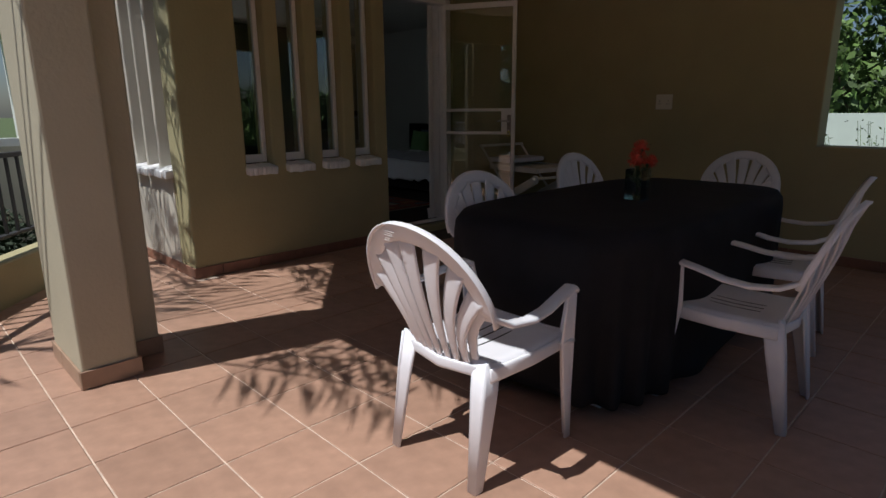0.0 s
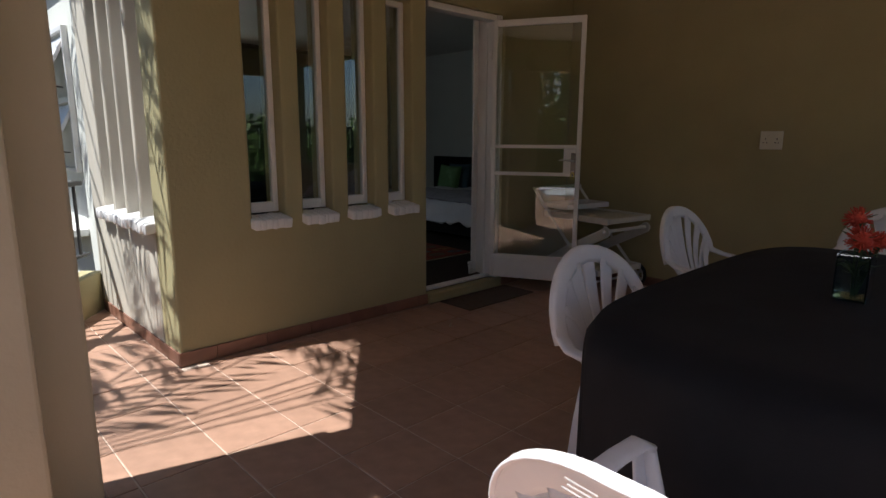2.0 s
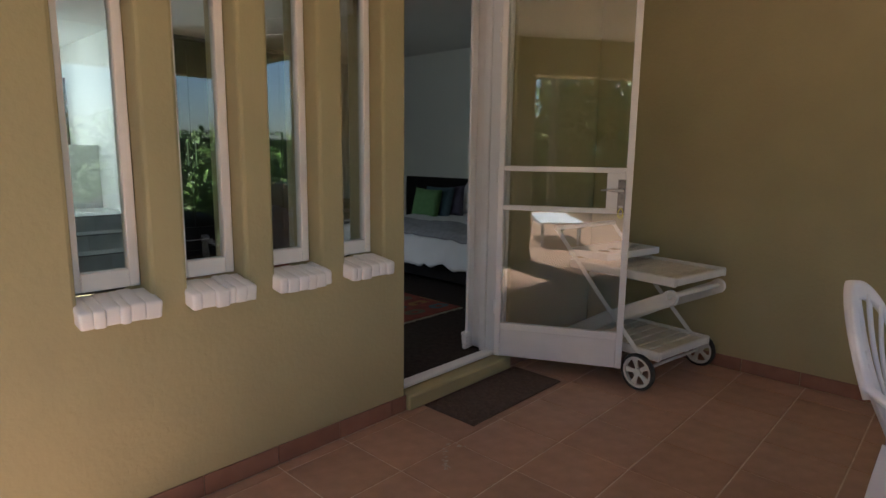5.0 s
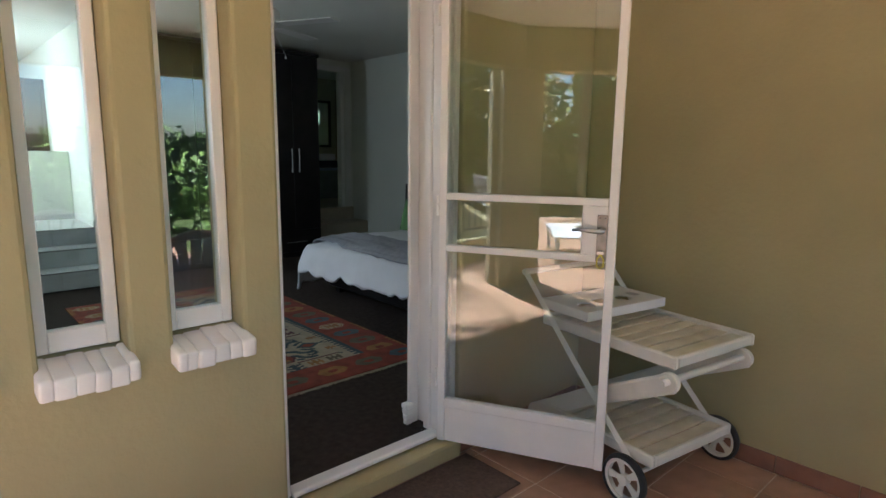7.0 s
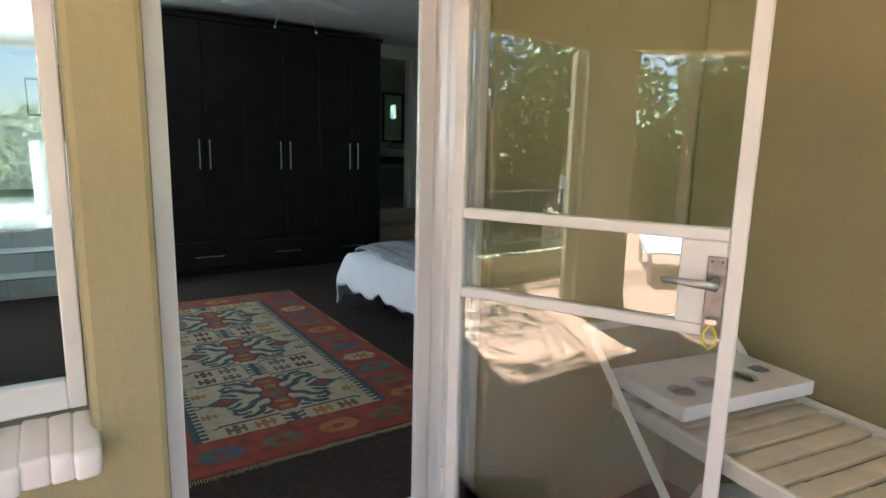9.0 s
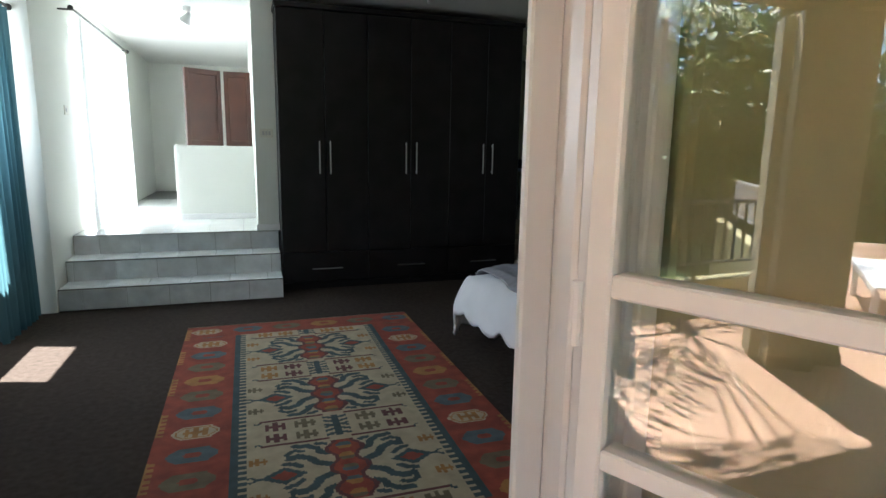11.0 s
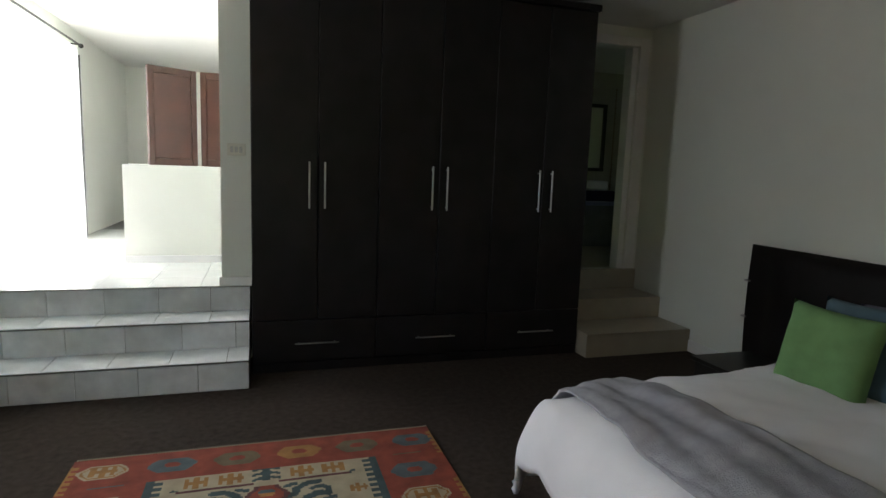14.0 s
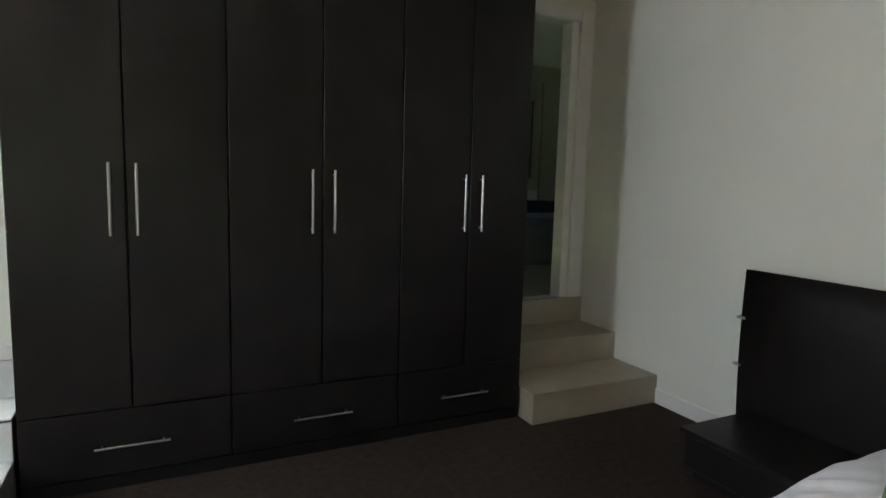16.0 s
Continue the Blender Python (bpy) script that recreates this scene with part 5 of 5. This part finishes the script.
boxpart("frame", (-0.09, -0.02, -0.28), (0.09, -0.001, 0.28), FR, fr2, 0.003)
boxpart("mount", (-0.07, -0.024, -0.25), (0.07, -0.0205, 0.25), MOUNT, fr2)

sp = thing("spotlight", "small white ceiling spotlight, off", "lamp", at=(1.72, 5.42, CZ))
bm = bmesh.new()
rod(bm, (0, 0, 0), (0, 0, -0.04), 0.035, 14)
part("base", bm, STEEL, sp)
bm = bmesh.new()
lathe(bm, [(0.02, 0.0), (0.025, -0.03), (0.055, -0.1), (0.05, -0.1)], 16, Matrix.Translation((0.03, 0, -0.05)) @ Euler((0.3, 0.6, 0)).to_matrix().to_4x4())
part("shade", bm, METAL_WHITE, sp)

# ceiling fan
fan = thing("ceiling_fan", "white ceiling fan with four blades at rest and two pull cords", "fan", at=(2.92, 2.3, 0))
bm = bmesh.new()
rod(bm, (0, 0, CZ), (0, 0, 2.36), 0.015, 10)
lathe(bm, [(0.06, 2.36), (0.1, 2.33), (0.11, 2.27), (0.08, 2.22), (0.05, 2.2)], 20)
part("motor", bm, METAL_WHITE, fan, smooth=True)
for q in range(4):
    bm = bmesh.new()
    a = q * math.pi / 2 + 0.45
    m = Euler((0, 0, a)).to_matrix().to_4x4() @ Euler((0.2, 0, 0)).to_matrix().to_4x4()
    box(bm, (0.14, -0.06, 2.23), (0.58, 0.06, 2.238), 0.002, Euler((0, 0, a)).to_matrix().to_4x4())
    part("blade", bm, METAL_WHITE, fan)
for x in (-0.15, 0.1):
    bm = bmesh.new()
    rod(bm, (x * 0.4, -0.05, 2.21), (x, -0.1, 2.02), 0.0015, 5)
    bmesh.ops.create_uvsphere(bm, u_segments=8, v_segments=6, radius=0.009, matrix=Matrix.Translation((x, -0.1, 2.01)))
    part("pull_cord", bm, METAL_WHITE, fan)


# ---- garden ----
WALLW = mat("garden_wall_paint", (0.6, 0.66, 0.6), 0.8, var=0.06, scale=1.5)
cells("garden_wall", [12.0, 12.2], [-9, 30], [-0.9, 1.06], lambda x, y, z: True, WALLW)


def crown_mesh(seed, r, n, size):
    rnd_ = random.Random(seed)
    cl = []
    for _ in range(26):
        v = Vector((rnd_.gauss(0, 1), rnd_.gauss(0, 1), rnd_.gauss(0, 1))).normalized() * rnd_.uniform(0.3, 0.95)
        cl.append((Vector((v.x * r, v.y * r, v.z * r * 0.8)), r * rnd_.uniform(0.22, 0.4)))
    vs, fs = [], []
    for i in range(n):
        c, cr = cl[rnd_.randrange(len(cl))]
        d_ = Vector((rnd_.gauss(0, 1), rnd_.gauss(0, 1), rnd_.gauss(0, 1))).normalized()
        p = c + d_ * cr * rnd_.uniform(0.6, 1.05)
        nrm = (d_ + Vector((rnd_.uniform(-1, 1), rnd_.uniform(-1, 1), rnd_.uniform(-0.3, 1)))).normalized()
        t_ = nrm.cross(Vector((rnd_.uniform(-1, 1), rnd_.uniform(-1, 1), rnd_.uniform(-1, 1)))).normalized()
        b_ = nrm.cross(t_)
        s_ = size * rnd_.uniform(0.6, 1.3)
        k_ = len(vs)
        vs += [p - t_ * s_, p + b_ * s_ * 0.5, p + t_ * s_, p - b_ * s_ * 0.5]
        fs.append((k_, k_ + 1, k_ + 2, k_ + 3))
    me = bpy.data.meshes.new("crown")
    me.from_pydata([tuple(v) for v in vs], [], fs)
    me.materials.append(LEAF)
    return me


# leaves vary one from another
n, l = LEAF.node_tree.nodes, LEAF.node_tree.links
geo, mp, hs = n.new("ShaderNodeNewGeometry"), n.new("ShaderNodeMapRange"), n.new("ShaderNodeHueSaturation")
mp.inputs[3].default_value, mp.inputs[4].default_value = 0.55, 1.6
l.new(geo.outputs["Random Per Island"], mp.inputs[0])
l.new(mp.outputs[0], hs.inputs["Value"])
src = n["Principled BSDF"].inputs["Base Color"].links[0].from_socket
l.new(src, hs.inputs["Color"])
l.new(hs.outputs[0], n["Principled BSDF"].inputs["Base Color"])
n["Principled BSDF"].inputs["Transmission Weight"].default_value = 0.0


def tree(x, y, h, r, seed, size=0.13, count=6500):
    t_ = thing("tree", "broad leafy green garden tree with a rounded uneven crown", "tree", "garden trees", at=(x, y, -0.9))
    bm = bmesh.new()
    rod(bm, (0, 0, 0), (0.1, 0.05, h - r * 0.5), 0.16, 10, 0.08)
    for q in range(5):
        a = q * 1.26
        rod(bm, (0.05, 0.03, h - r * 1.1), (math.cos(a) * r * 0.6, math.sin(a) * r * 0.6, h + 0.1 * q), 0.06, 7, 0.02)
    part("trunk", bm, BARK, t_)
    c = new("crown", crown_mesh(seed, r, count, size))
    c.parent, c.location.z = t_, h
    return t_


t1 = tree(14.5, -1.6, 3.0, 2.4, 1, 0.11, 9000)
t2 = tree(-9.5, 2.0, 3.3, 2.3, 2)
for x, y, z, s_, rz in ((14.2, 3.2, 0, 1.0, 40), (15.5, -6.5, 0.4, 1.1, 80)):
    copy_thing(t1, Matrix.Translation((x, y, -0.9 + z)) @ pose(0, 0, 0, 0, 0, rz))
for x, y, z, rz in ((-10.5, -2.2, 0.3, 30), (-9.2, -6.0, 0.0, 90), (-10, 6, 0.2, 200), (-7.5, -9.5, -0.6, 60), (-3.5, -14.5, -1.0, 10), (0.5, -15.5, -2.2, 100), (4.5, -15, -2.1, 190), (8.5, -14.5, -2.2, 250), (-11.5, -9.5, 0.3, 130), (-7.8, 9.5, 0.2, 300)):
    copy_thing(t2, Matrix.Translation((x, y, -0.9 + z)) @ pose(0, 0, 0, 0, 0, rz))


def frond(bm, base, az, el, ln, droop, leaf=0.42, w=0.021, n_=34, first=4, seed=0):
    """A feathery palm leaf: a bent midrib with thin leaflets on both sides."""
    rr_ = random.Random(seed)
    d_ = Vector((math.cos(az) * math.cos(el), math.sin(az) * math.cos(el), math.sin(el)))
    pts, p = [], Vector(base)
    for i in range(n_ + 1):
        pts.append(p.copy())
        d_ = (d_ + Vector((0, 0, -droop / n_))).normalized()
        p = p + d_ * ln / n_
    ribbon(bm, pts[::3] + [pts[-1]], (0, 0, 0.010), 0.008, 5)
    side = Vector((-math.sin(az), math.cos(az), 0))
    for i in range(first, n_):
        for s_ in (-1, 1):
            if rr_.random() < 0.14:
                continue
            k_ = leaf * math.sin(math.pi * (0.12 + (0.85 if first < 5 else 0.66) * i / n_)) * rr_.uniform(0.75, 1.2) + 0.08
            t_ = (pts[i] - pts[i - 1]).normalized()
            tip = pts[i] + (side * s_ * rr_.uniform(0.5, 0.85) + t_ * rr_.uniform(0.35, 0.75) + Vector((0, 0, rr_.uniform(-0.55, -0.15)))) * k_
            mid = (pts[i] + tip) / 2 + Vector((0, 0, 0.03))
            wv = t_ * w
            v = [bm.verts.new(q) for q in (pts[i], mid + wv, tip, mid - wv)]
            bm.faces.new(v)


def palm(x, y, z, az_list, ln, label, droop=1.0, bare={}):
    t_ = thing("palm_tree", label, "palm tree", "garden palms", at=(x, y, -0.9))
    h = z + 0.9
    bm = bmesh.new()
    for i in range(14):
        rod(bm, (0, 0, h * i / 14), (0, 0, h * (i + 1) / 14), 0.11 - 0.002 * i, 10, 0.095 - 0.002 * i)
    part("trunk", bm, BARK, t_)
    for az in az_list:
        bm = bmesh.new()
        frond(bm, (0.05 * math.cos(radians(az)), 0.05 * math.sin(radians(az)), h), radians(az), radians(28), ln * bare.get(az, 1), droop, 0.36 if az in bare else 0.42, 0.015 if az in bare else 0.021, 62 if az in bare else 34, (36 if az > -30 else 31) if az in bare else 4, az + 90)
        part("frond", bm, LEAF, t_)
    return t_


palm(-1.95, 1.25, 4.0, [-48, -37, -25, -14, -4, 6, 17, 29, 42, 56], 1.75, "tall feathery palm beside the house", 1.25, {a_: 1.0 for a_ in (-48, -37, -25, -14, -4, 6, 17, 29, 42, 56)})
palm(-2.75, -0.12, 3.25, [-57, -51, -46, -12, -8, -4, 0, 16, 27, 38, 100, 130, 165, 200, 235], 2.2, "feathery palm leaning over the sunny terrace", 1.3, {-57: 1.1, -51: 1.25, -46: 1.12, -12: 1.12, -8: 1.28, -4: 1.2, 0: 1.3})
pp = palm(-8.0, -0.5, 3.6, list(range(0, 360, 26)), 1.7, "tall feathery garden palm beyond the deck", 1.4)
for x, y, z in ((-7.4, -4.2, 0.4), (-8.5, 3.5, 0.2)):
    copy_thing(pp, Matrix.Translation((x, y, -0.9 + z)) @ pose(0, 0, 0, 0, 0, 40 * x))
HEDGE = mat("dark_hedge", (0.02, 0.035, 0.012), 0.8, var=0.4, scale=4, bump=0.8, bump_scale=12, dist=0.05)
rnd = random.Random(21)
for m_, ln_ in ((pose(-13, -22, -0.9, 0, 0, 90), 34), (pose(-14, -18, -0.9, 0, 0, 0), 30)):
    hg = thing("hedge", "tall dense dark green garden hedge", "hedge", "garden hedges")
    hg.matrix_basis = m_
    boxpart("core", (0, -0.8, 0), (ln_, 0.8, 2.6), HEDGE, hg)
    vs, fs = [], []
    for i in range(9000):
        p = Vector((rnd.uniform(0, ln_), rnd.choice((-1, 1)) * rnd.uniform(0.75, 1.1), rnd.uniform(0, 2.9)))
        p.z += 0.35 * noise.noise(Vector((p.x * 0.7, 0, 0)))
        a = Vector((rnd.gauss(0, 1), rnd.gauss(0, 1), rnd.gauss(0, 1))).normalized() * 0.13
        e_ = a.cross(Vector((rnd.gauss(0, 1), rnd.gauss(0, 1), 1))).normalized() * 0.06
        k_ = len(vs)
        vs += [p - a, p + e_, p + a, p - e_]
        fs.append((k_, k_ + 1, k_ + 2, k_ + 3))
    me = bpy.data.meshes.new("leaves")
    me.from_pydata([tuple(v) for v in vs], [], fs)
    me.materials.append(LEAF)
    lv = new("leaves", me)
    lv.parent = hg
# low wall, soil and dark bushes beyond the parapet
SOIL = mat("dark_soil", (0.05, 0.035, 0.025), 0.95, var=0.4, scale=9, bump=0.9, bump_scale=40, dist=0.02)
bm = bmesh.new()
prism(bm, [(-7, -1.4), (-2.6, -1.4), (-1.2, 0.3), (-0.5, 1.15), (0.0, 1.75), (0.1, 5.99), (-7, 5.99)], -0.902, -0.89)
tagged(finish("soil_bed", bm, SOIL), kind="structure")
cells("garden_wall", [-7, 0.55], [6.0, 6.15], [-0.9, 0.74], lambda x, y, z: True, PALE)
cells("garden_wall_coping", [-7, 0.55], [5.96, 6.19], [0.741, 0.85], lambda x, y, z: True, METAL_WHITE)
rnd = random.Random(77)
for bx, by, hh in ((-0.75, 4.9, 0.95), (-1.9, 5.0, 1.1), (-0.55, 3.6, 0.7), (-3.1, 5.0, 1.0)):
    bush = thing("bush", "low dark leafy bush against the garden wall", "bush", "bushes by the garden wall", at=(bx, by, -0.892))
    bm = bmesh.new()
    for q in range(14):
        a = q * 2.4
        rod(bm, (0, 0, 0), (math.cos(a) * 0.35, math.sin(a) * 0.35, hh * rnd.uniform(0.5, 0.9)), 0.012, 5, 0.004)
    part("stems", bm, BARK, bush)
    vs, fs = [], []
    for q in range(1500):
        d_ = Vector((rnd.gauss(0, 1), rnd.gauss(0, 1), rnd.gauss(0, 1))).normalized() * rnd.uniform(0.5, 1.0)
        p = Vector((d_.x * 0.6, d_.y * 0.5, hh * 0.55 + d_.z * hh * 0.45))
        a = Vector((rnd.gauss(0, 1), rnd.gauss(0, 1), rnd.gauss(0, 1))).normalized() * 0.06
        e_ = a.cross(Vector((rnd.gauss(0, 1), rnd.gauss(0, 1), 1))).normalized() * 0.025
        k_ = len(vs)
        vs += [p - a, p + e_, p + a, p - e_]
        fs.append((k_, k_ + 1, k_ + 2, k_ + 3))
    me = bpy.data.meshes.new("leaves")
    me.from_pydata([tuple(v) for v in vs], [], fs)
    me.materials.append(HEDGE)
    lv = new("leaves", me)
    lv.parent = bush
# shrub seen through the east opening
sh = thing("shrub", "sparse small-leaved shrub by the low wall outside the opening", "shrub", at=(4.9, -3.3, -0.9))
rnd = random.Random(12)
bm = bmesh.new()
for k in range(46):
    a, rr_ = rnd.uniform(0, 6.28), rnd.uniform(0.1, 0.75)
    tip = Vector((math.cos(a) * rr_ * 0.8, math.sin(a) * rr_ * 1.5, rnd.uniform(1.5, 2.02)))
    rod(bm, (tip.x * 0.2, tip.y * 0.2, 0), tip, 0.008, 4, 0.002)
    for q in range(34):
        p = tip * 1.0
        p = Vector((tip.x * (0.2 + 0.8 * q / 33), tip.y * (0.2 + 0.8 * q / 33), tip.z * q / 33)) + Vector((rnd.gauss(0, 0.03), rnd.gauss(0, 0.03), rnd.gauss(0, 0.02)))
        d_ = Vector((rnd.gauss(0, 1), rnd.gauss(0, 1), rnd.gauss(0, 1))).normalized() * 0.02
        e_ = d_.cross(Vector((0.3, 0.5, 0.8))).normalized() * 0.009
        bm.faces.new([bm.verts.new(v) for v in (p - d_, p + e_, p + d_, p - e_)])
part("branches", bm, LEAF, sh)

# ---- pieces: floor tiles, skirting, steps ----
slab = next(o for o in scene.objects if o.name == "terrace_slab")
T = 0.325
X0, Y0_ = -0.845, -2.345
quads = []
for i in range(-19, 14):
    for j in range(-22, 14):
        x, y = X0 + i * T, Y0_ + j * T
        p = [(x + 0.003, y + 0.003), (x + T - 0.003, y + 0.003), (x + T - 0.003, y + T - 0.003), (x + 0.003, y + T - 0.003)]
        for a, b in (((3.567, 9), (3.567, -9)), ((3.6, -8.9), (-7, -8.9)), ((-6.9, -9), (-6.9, 9))):
            p = clip(p, a, b) if len(p) > 2 else p
        if len(p) < 3:
            continue
        cx, cy = sum(q[0] for q in p) / len(p), sum(q[1] for q in p) / len(p)
        if x + T > 0:
            if cx > -0.02 or x > -0.012:
                p = clip(p, (-9, -0.013), (9, -0.013))[:] if cx > 0 else p
        if len(p) < 3:
            continue
        q2 = p
        if cy > -1.7 and cx < 0.2:
            if max(q[1] for q in p) > -0.013 and max(q[0] for q in p) > -0.013:
                q2 = clip(p, (-0.013, 9), (-0.013, -9)) if cx < 0 else clip(p, (9, -0.013), (-9, -0.013))
            for a, b in zip(PAR[::-1], PAR[::-1][1:]):
                if len(q2) > 2:
                    q2 = clip(q2, a, b)
        elif cx < -2.4 and cy > -1.8:
            q2 = clip(q2, (-9, -1.6), (9, -1.6))
        if cx > 0 and len(q2) > 2:
            q2 = clip(q2, (-9, -0.013), (9, -0.013))
        if len(q2) > 2:
            quads.append(q2)
near = [q for q in quads if -1.9 < q[0][0] < 3.7 and q[0][1] > -4.75]
near_ids = {id(q) for q in near}
cache = {}
rnd = random.Random(5)
for q in near:
    ox, oy = q[0]
    key = tuple((round(a - ox, 3), round(b - oy, 3)) for a, b in q)
    if key not in cache:
        bm = bmesh.new()
        tile_bm(bm, [(a, b) for a, b in key], 0.0)
        me = bpy.data.meshes.new("tile")
        bmesh.ops.recalc_face_normals(bm, faces=bm.faces)
        bm.to_mesh(me)
        bm.free()
        me.materials.append(TILE)
        cache[key] = me
    o = new("tile", cache[key])
    o.parent = slab
    o.matrix_basis = pose(ox, oy, rnd.uniform(-0.0006, 0.0006), rnd.uniform(-0.06, 0.06), rnd.uniform(-0.06, 0.06))
bm = bmesh.new()
for q in quads:
    if id(q) not in near_ids:
        tile_bm(bm, q, 0.0)
tagged(part("far_tiles", bm, TILE, slab), kind="stuff")

wall_s = next(o for o in scene.objects if o.name == "wall_south")
wall_w = next(o for o in scene.objects if o.name == "wall_side")
wall_e = next(o for o in scene.objects if o.name == "wall_terrace_east")
pil = next(o for o in scene.objects if o.name == "pillar")


def skirting(owner, a, b, out, first, step=0.305, h=0.08, t=0.01, material=None):
    """Skirting tiles from a to b on a wall face; out is the side that they stand on."""
    a, b, out = Vector(a), Vector(b), Vector(out)
    d_ = (b - a).normalized()
    ln, s_, e = (b - a).length, 0.0, first
    while s_ < ln - 0.004:
        e = min(e, ln)
        bm = bmesh.new()
        lo, hi = a + d_ * (s_ + 0.0015), a + d_ * (e - 0.0015) + out * t
        box(bm, (min(lo.x, hi.x), min(lo.y, hi.y), 0.001), (max(lo.x, hi.x), max(lo.y, hi.y), h), 0.002)
        part("skirting_tile", bm, material or SKIRT, owner)
        s_, e = e, e + step


skirting(wall_s, (-0.011, -0.001), (1.822, -0.001), (0, -1), 0.209)
skirting(wall_s, (2.66, -0.001), (3.568, -0.001), (0, -1), 0.2)
skirting(wall_e, (3.579, -0.014), (3.579, -4.9), (-1, 0), 1.02)
skirting(wall_w, (-0.001, 0.0), (-0.001, 1.5), (-1, 0), 0.3)
SK2 = mat("tan_skirting_tile", (0.33, 0.22, 0.15), 0.4, var=0.1, scale=12, per_object=0.07)
for a, b, o_ in (((-1.057, -1.379), (-0.803, -1.379), (0, -1)), ((-1.046, -1.377), (-1.046, -0.86), (-1, 0)), ((-0.814, -1.377), (-0.814, -1.194), (1, 0)),
                 ((-0.813, -1.181), (-0.643, -1.181), (0, -1)), ((-0.654, -1.179), (-0.654, -0.93), (1, 0))):
    skirting(pil, a, b, o_, 0.33, 0.33, 0.085, 0.011, SK2)

# marble step tiles
sm = next(o for o in scene.objects if o.name == "steps_marble")
sm2 = next(o for o in scene.objects if o.name == "steps_cream")
R = (UZ - 0.002 - FZ) / 3
for k, (yf, off) in enumerate(((4.34, 0.27), (4.6, 0.08), (4.86, 0.24))):
    z0 = FZ + k * 0.1665
    xe = 2.43
    for run, dz, nm in ((0, 0, "riser_tile"), (1, 0, "tread_tile")):
        xr, w_ = xe, off if run == 0 else (off + 0.13) % 0.3 + 0.02
        while xr > 0.83:
            xl = max(0.803, xr - w_)
            if nm == "riser_tile":
                boxpart(nm, (xl + 0.0015, yf - 0.01, z0 + 0.003), (xr - 0.0015, yf - 0.0005, z0 + 0.158), MARBLE, sm, 0.0015)
            elif k < 2:
                boxpart(nm, (xl + 0.0015, yf - 0.016, z0 + 0.1675), (xr - 0.0015, yf + 0.248, z0 + 0.174), MARBLE, sm, 0.002)
            xr, w_ = xl, 0.3
FLT = mat("white_floor_tile", (0.66, 0.67, 0.64), 0.22, var=0.05, scale=6, bump=0.03, per_object=0.03)
tl_me = None
for i in range(6):
    for j in range(11):
        x, y = 2.43 - (i + 1) * 0.3, 4.85 + j * 0.3
        if x < 0.78:
            x0c = 0.803
        else:
            x0c = x
        boxpart("floor_tile", (x0c + 0.0012, y - (0.006 if j == 0 else 0) + 0.0012, UZ - 0.0015), (x + 0.2988, y + 0.2988, UZ + 0.004), FLT, sm, 0.001)
for k, yf in enumerate((4.45, 4.82, 5.17)):
    z0 = FZ + k * 0.1665
    boxpart("step_nosing", (4.692, yf - 0.012, z0 + 0.1675), (5.556, yf + (0.355 if k < 1 else 0.336 if k < 2 else 0.019), z0 + 0.1735), CREAM, sm2, 0.002)
